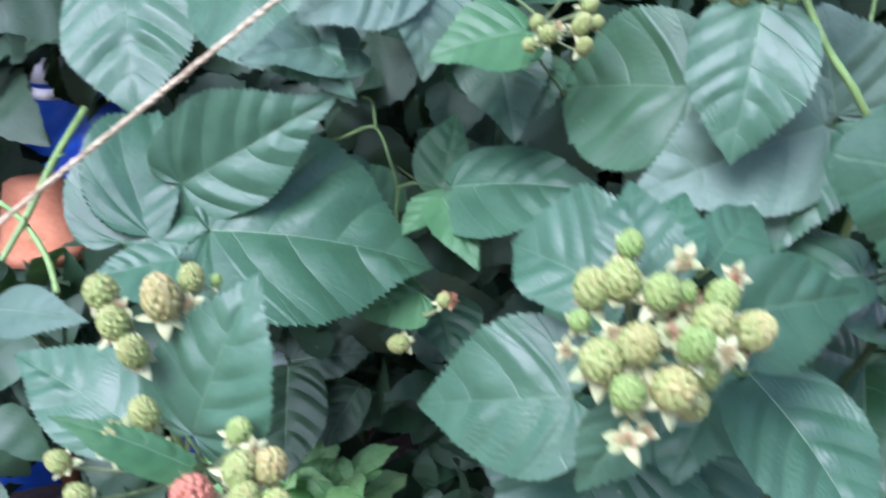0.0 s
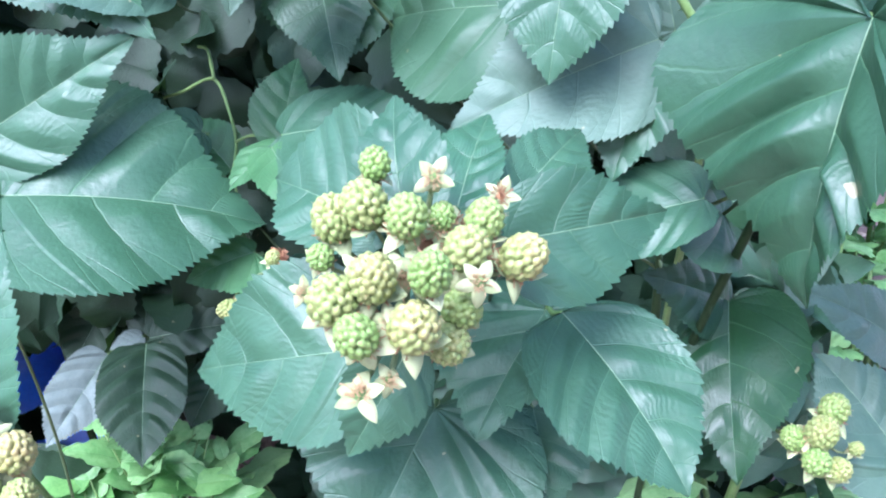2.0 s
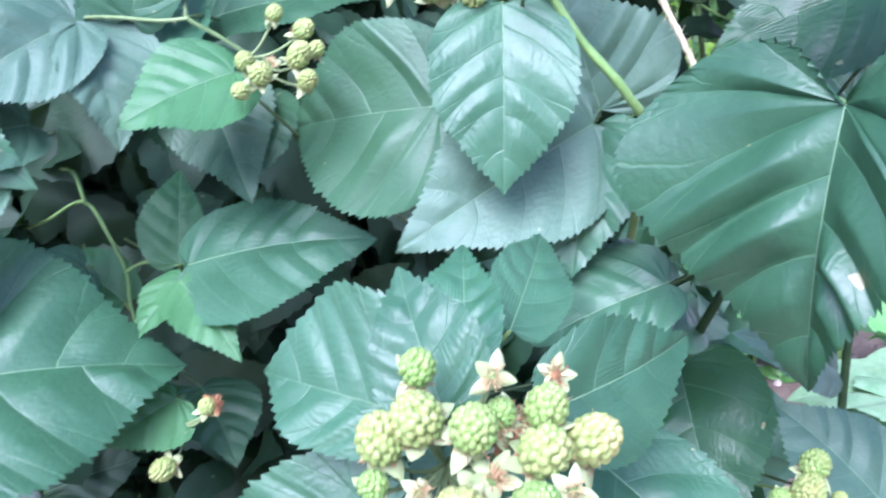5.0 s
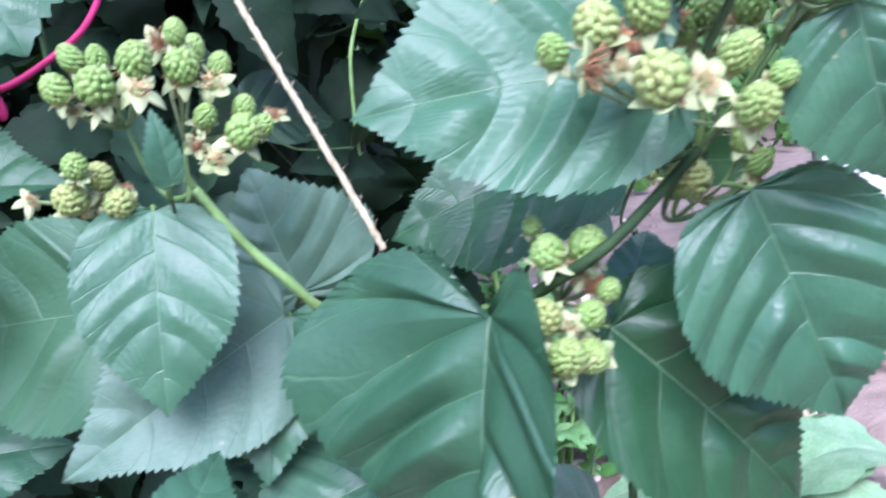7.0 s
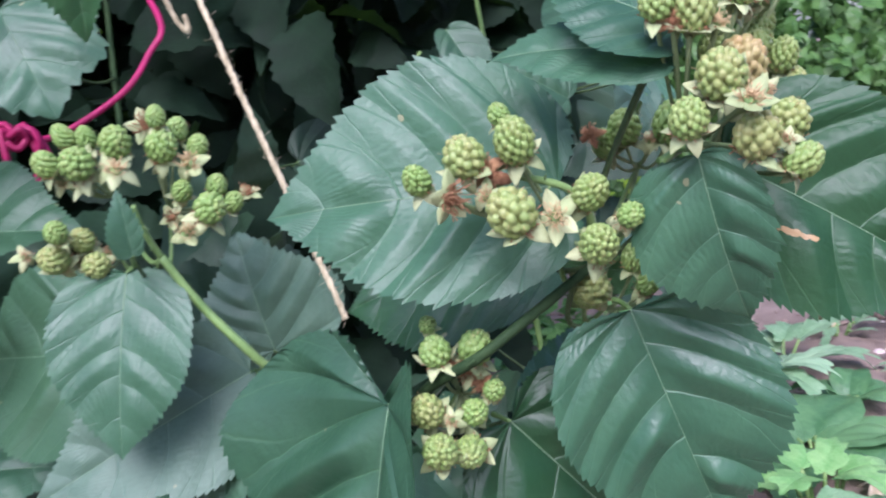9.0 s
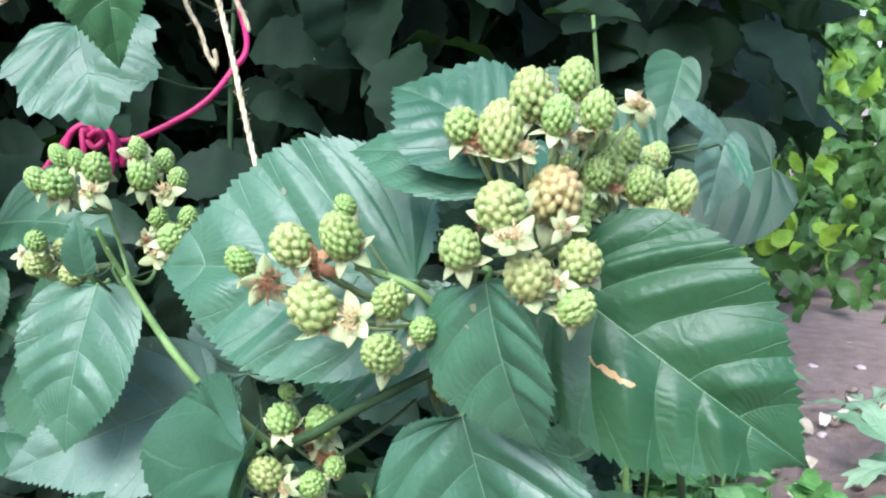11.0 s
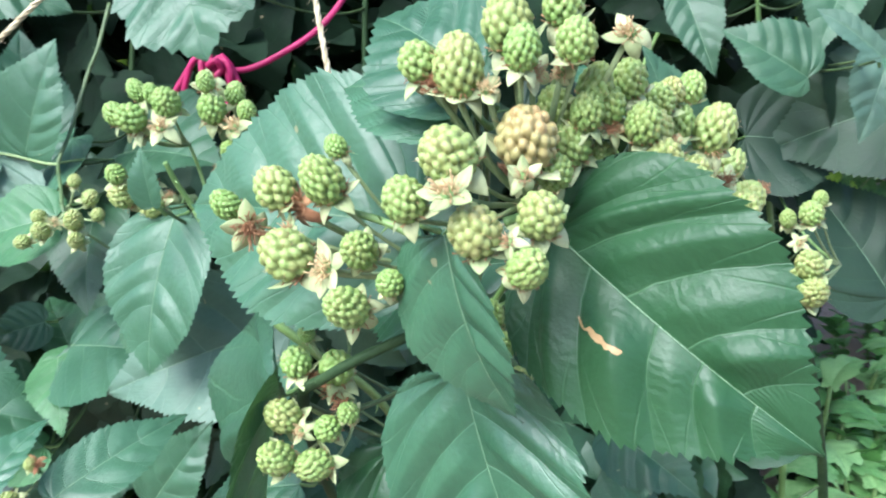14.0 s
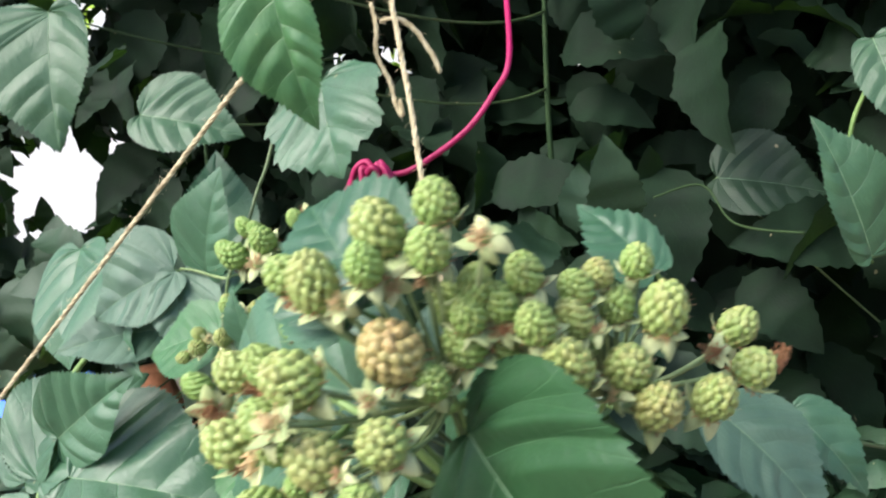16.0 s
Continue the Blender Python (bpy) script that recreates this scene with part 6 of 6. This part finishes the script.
# ---- things behind the bush ----
def blue_tarp():
    """A creased plastic sheet hung and heaped behind the bush."""
    nx, nz = 46, 40
    V = []
    for i in range(nx):
        for j in range(nz):
            s, h = i / (nx - 1), j / (nz - 1)
            x = -1.75 + 1.42 * s
            z = h * (0.70 - 0.45 * math.exp(-(((x + 1.05) / 0.17) ** 2)))
            y = 1.62 - 0.25 * (1 - h) ** 2 + 0.05 * math.sin(9 * s + 2 * h) + 0.05 * noise.noise((x * 7, z * 5, 1)) + 0.02 * noise.noise((x * 19, z * 17, 2))
            V.append((x, y, z + 0.015 * noise.noise((x * 9, 0, z * 4))))
    F = [(i * nz + j, (i + 1) * nz + j, (i + 1) * nz + j + 1, i * nz + j + 1) for i in range(nx - 1) for j in range(nz - 1)]
    ob = thing("plastic_sheet", (-0.8, 1.6, 0), "creased bright blue plastic sheet hanging behind leaves", "tarpaulin")
    me = mesh_of("sheet", np.array(V) - (-0.8, 1.6, 0), F, TARP)
    o = piece("sheet", me, ob, (-0.8, 1.6, 0))
    o.modifiers.new("thickness", "SOLIDIFY").thickness = 0.002
    for k in range(2):
        V = [(-0.72 + 0.17 * s, 1.53 + 0.02 * math.sin(12 * s), 0.638 + 0.026 * k + 0.02 * s + dz + 0.004 * math.sin(8 * s)) for s in np.linspace(0, 1, 16) for dz in (0, 0.018 + 0.024 * k)]
        F = [(2 * i, 2 * i + 2, 2 * i + 3, 2 * i + 1) for i in range(15)]
        band = piece("white_band", mesh_of("band", np.array(V) - (-0.8, 1.6, 0), F, WHITE), ob, (-0.8, 1.6, 0), "white stripe of the sheet")
        band.modifiers.new("thickness", "SOLIDIFY").thickness = 0.003


blue_tarp()


def lathe(profile, n=32):
    V = [(r * math.cos(2 * math.pi * k / n), r * math.sin(2 * math.pi * k / n), z) for r, z in profile for k in range(n)]
    F = [(i * n + k, i * n + (k + 1) % n, (i + 1) * n + (k + 1) % n, (i + 1) * n + k) for i in range(len(profile) - 1) for k in range(n)]
    return V, F


def flower_pot(place):
    ob = thing("flower_pot", (place[0] - 0.05, place[1], 0.0), "worn orange terracotta pot standing upside down on a stake", "pot")
    top = place[2] + 0.02
    V, F = lathe([(0.001, top), (0.028, top), (0.036, top - 0.005), (0.049, top - 0.08), (0.053, top - 0.08), (0.055, top - 0.10), (0.048, top - 0.10), (0.045, top - 0.08), (0.024, top - 0.012), (0.001, top - 0.012)])
    piece("pot", mesh_of("pot", V, F, CLAY), ob, ob.location)
    V, F = tube([(0, 0, -0.05), (0.002, 0, top * 0.5), (0, 0.002, top - 0.012)], 0.012, 8)
    piece("stake", mesh_of("stake", V, F, STAKE), ob, ob.location)


flower_pot(POT)
post_b = thing("wooden_stake", (STAKE_TOP[0], STAKE_TOP[1], 0.0), "reddish-brown round wooden stake in the bush", "stake")
V, F = tube([(0, 0, -0.05), (0.004, 0, 0.4), (0, 0.003, 0.7), (0.003, 0, STAKE_TOP[2])], 0.017, 10, 0, 0.06, 3)
piece("stake", mesh_of("stake", V, F, STAKE), post_b, post_b.location)


# ---- weeds and pale leaves on the soil ----
def weed(place, height, count, seed, material, words, leaf=0.035, round_leaf=0.62, lean_by=0.25, lowest=2):
    rng = np.random.RandomState(seed)
    ob = thing("weed", place, words, "plant", "weeds on the soil")
    for k in range(3):
        lean = rng.normal(size=3) * (lean_by, lean_by, 0) * height
        line = bend((0, 0, -0.01), np.array((0, 0, height)) + lean, rng.normal(size=3) * 0.02, 9)
        vs, fs = tube(line, np.linspace(0.0022, 0.0009, 9), 5)
        piece("stem", mesh_of("stem", vs, fs, STEM), ob, place)
        for j in range(count // 3):
            p = line[int(rng.randint(lowest, 9))]
            a = rng.uniform(0, 6.3)
            d = unit((math.cos(a), math.sin(a), rng.uniform(0.0, 0.7)))
            ln = leaf * rng.uniform(0.6, 1.3)
            me, _ = leaf_mesh(p, p + d * ln, unit((-0.12, -0.6, 0.8)), ln * round_leaf * rng.uniform(0.8, 1.2), seed * 50 + j + k * 17, material, 0.45, 0, 6, 0.06, 14, 3, 5.0)
            piece("leaf", me, ob, np.asarray(place) + p)
    return ob


# most take the lit green, since the leaves above shade them
for n, top in enumerate(WEED_TOPS):
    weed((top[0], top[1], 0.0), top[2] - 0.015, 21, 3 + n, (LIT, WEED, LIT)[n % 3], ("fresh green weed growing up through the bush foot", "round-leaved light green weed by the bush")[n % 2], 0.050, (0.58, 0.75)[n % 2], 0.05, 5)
master = weed((1.15, 2.35, 0.0), 0.14, 30, 5, WEED, "low bright green weed on the bare soil", 0.05)
for k in range(16):
    x, y = 0.85 + 0.55 * rng.rand(), 1.5 + 1.1 * rng.rand()
    copy_thing(master, pose(x, y, 0, 0, 0, rng.uniform(0, 360)) @ Matrix.Scale(rng.uniform(0.7, 1.3), 4))


def broad_plant(place, count, seed, reach, rise, leaf, wide, material, words, lobe=1, name="broad_leaved_plant"):
    """A rosette: each leaf on its own stalk, spread round the crown and drooping at the tip."""
    rng = np.random.RandomState(seed)
    ob = thing(name, (place[0], place[1], 0), words, "plant", "plants on the soil")
    for k in range(count):
        a = 2 * math.pi * k / count + rng.uniform(-0.35, 0.35)
        out = np.array((math.cos(a), math.sin(a), 0))
        foot = out * 0.015 + (0, 0, -0.02)
        base = out * reach * rng.uniform(0.6, 1.0) + (0, 0, rise * rng.uniform(0.5, 1.0))
        tip = base + out * leaf * rng.uniform(0.75, 1.1) + (0, 0, leaf * rng.uniform(-0.35, 0.30))
        vs, fs = tube(bend(foot, base, (0, 0, 0.02), 8), 0.004, 6)
        piece("stalk", mesh_of("stalk", vs, fs, STEM), ob, ob.location)
        me, _ = leaf_mesh(base, tip, (0, 0, 1), leaf * wide * rng.uniform(0.8, 1.2), seed + k, material, 0.45, lobe, 9, rng.uniform(0.04, 0.22), pleats=4.0)
        piece("leaf", me, ob, np.asarray(ob.location) + base)
    return ob


broad_plant((1.42, 1.56), 8, 40, 0.04, 0.05, 0.20, 0.85, CABBAGE, "broad-leaved green plant with crinkled leaves on the soil")
broad_plant((1.66, 1.74), 6, 60, 0.04, 0.04, 0.12, 0.80, CABBAGE, "broad-leaved green plant with crinkled leaves on the soil")
broad_plant((1.08, 1.48), 9, 71, 0.07, 0.18, 0.11, 0.60, LIT, "upright lobed weed beside the bush, its green lightened as if lit", 3, "lobed_weed")
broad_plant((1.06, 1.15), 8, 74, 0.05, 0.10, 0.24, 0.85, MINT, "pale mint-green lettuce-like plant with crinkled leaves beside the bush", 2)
broad_plant((1.22, 1.30), 7, 72, 0.05, 0.16, 0.11, 0.60, LIT, "upright lobed weed beside the bush, its green lightened as if lit", 3, "lobed_weed")
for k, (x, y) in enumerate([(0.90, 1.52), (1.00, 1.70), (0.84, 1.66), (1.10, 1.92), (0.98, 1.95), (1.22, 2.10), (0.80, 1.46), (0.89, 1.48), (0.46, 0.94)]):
    broad_plant((x, y), 8, 90 + k, 0.07, 0.14 + 0.05 * (k % 3), 0.11, 0.62, LIT, "upright lobed weed beside the bush, its green lightened as if lit", 3, "lobed_weed")
broad_plant((1.68, 2.00), 9, 81, 0.08, 0.10, 0.17, 0.50, MINT, "pale mint-green lobed weed spread on the soil", 4, "pale_weed")
broad_plant((1.50, 1.86), 8, 84, 0.08, 0.14, 0.16, 0.50, MINT, "pale mint-green lobed weed spread on the soil", 4, "pale_weed")
broad_plant((2.02, 2.18), 8, 82, 0.06, 0.04, 0.11, 0.30, MINT, "flat pale rosette of narrow toothed leaves on bare soil", 4, "pale_weed")
broad_plant((1.96, 1.80), 6, 83, 0.05, 0.03, 0.10, 0.28, MINT, "flat pale rosette of narrow toothed leaves on bare soil", 4, "pale_weed")
broad_plant((1.72, 2.42), 7, 85, 0.06, 0.05, 0.11, 0.30, MINT, "flat pale rosette of narrow toothed leaves on bare soil", 4, "pale_weed")

# dry curled leaves lying on the soil
for k in range(40):
    x, y, a = 1.15 + 1.0 * rng.rand(), 1.25 + 1.3 * rng.rand(), rng.uniform(0, 6.3)
    way = np.array((math.cos(a), math.sin(a), 0.05)) * rng.uniform(0.05, 0.10)
    me, _ = leaf_mesh((0, 0, 0), way, (0.2, -0.2, 1), np.linalg.norm(way) * 0.45, 300 + k, LITTER, 0.42, 0, 8, 0.25, 20, 4, 5.0)
    dry = new("dry_leaf", me)
    dry.location = (x, y, 0.022)
    tagged(dry, "curled cream dry leaf lying on bare soil", "leaf", "dry leaves on the soil")


# ---- stones and clods on the soil ----
for k in range(280):
    x, y = 0.75 + 1.75 * rng.rand(), 1.05 + 2.1 * rng.rand() ** 1.3
    r = 0.004 + 0.018 * rng.rand() ** 2.5
    vs = BALL_V * np.array((1, 0.8, 0.6)) * r
    vs = vs * (1 + 0.5 * np.array([noise.noise((v[0] / r + k, v[1] / r, v[2] / r)) for v in vs]))[:, None]
    st = new("clod", mesh_of("clod", vs, BALL_F, SOIL if k % 3 else BRICK))
    st.location = (x, y, 0.35 * r)
    tagged(st, "small dry clod lying on the soil" if k % 3 else "small pinkish stone lying on the soil", "stone", "clods and stones on the soil")
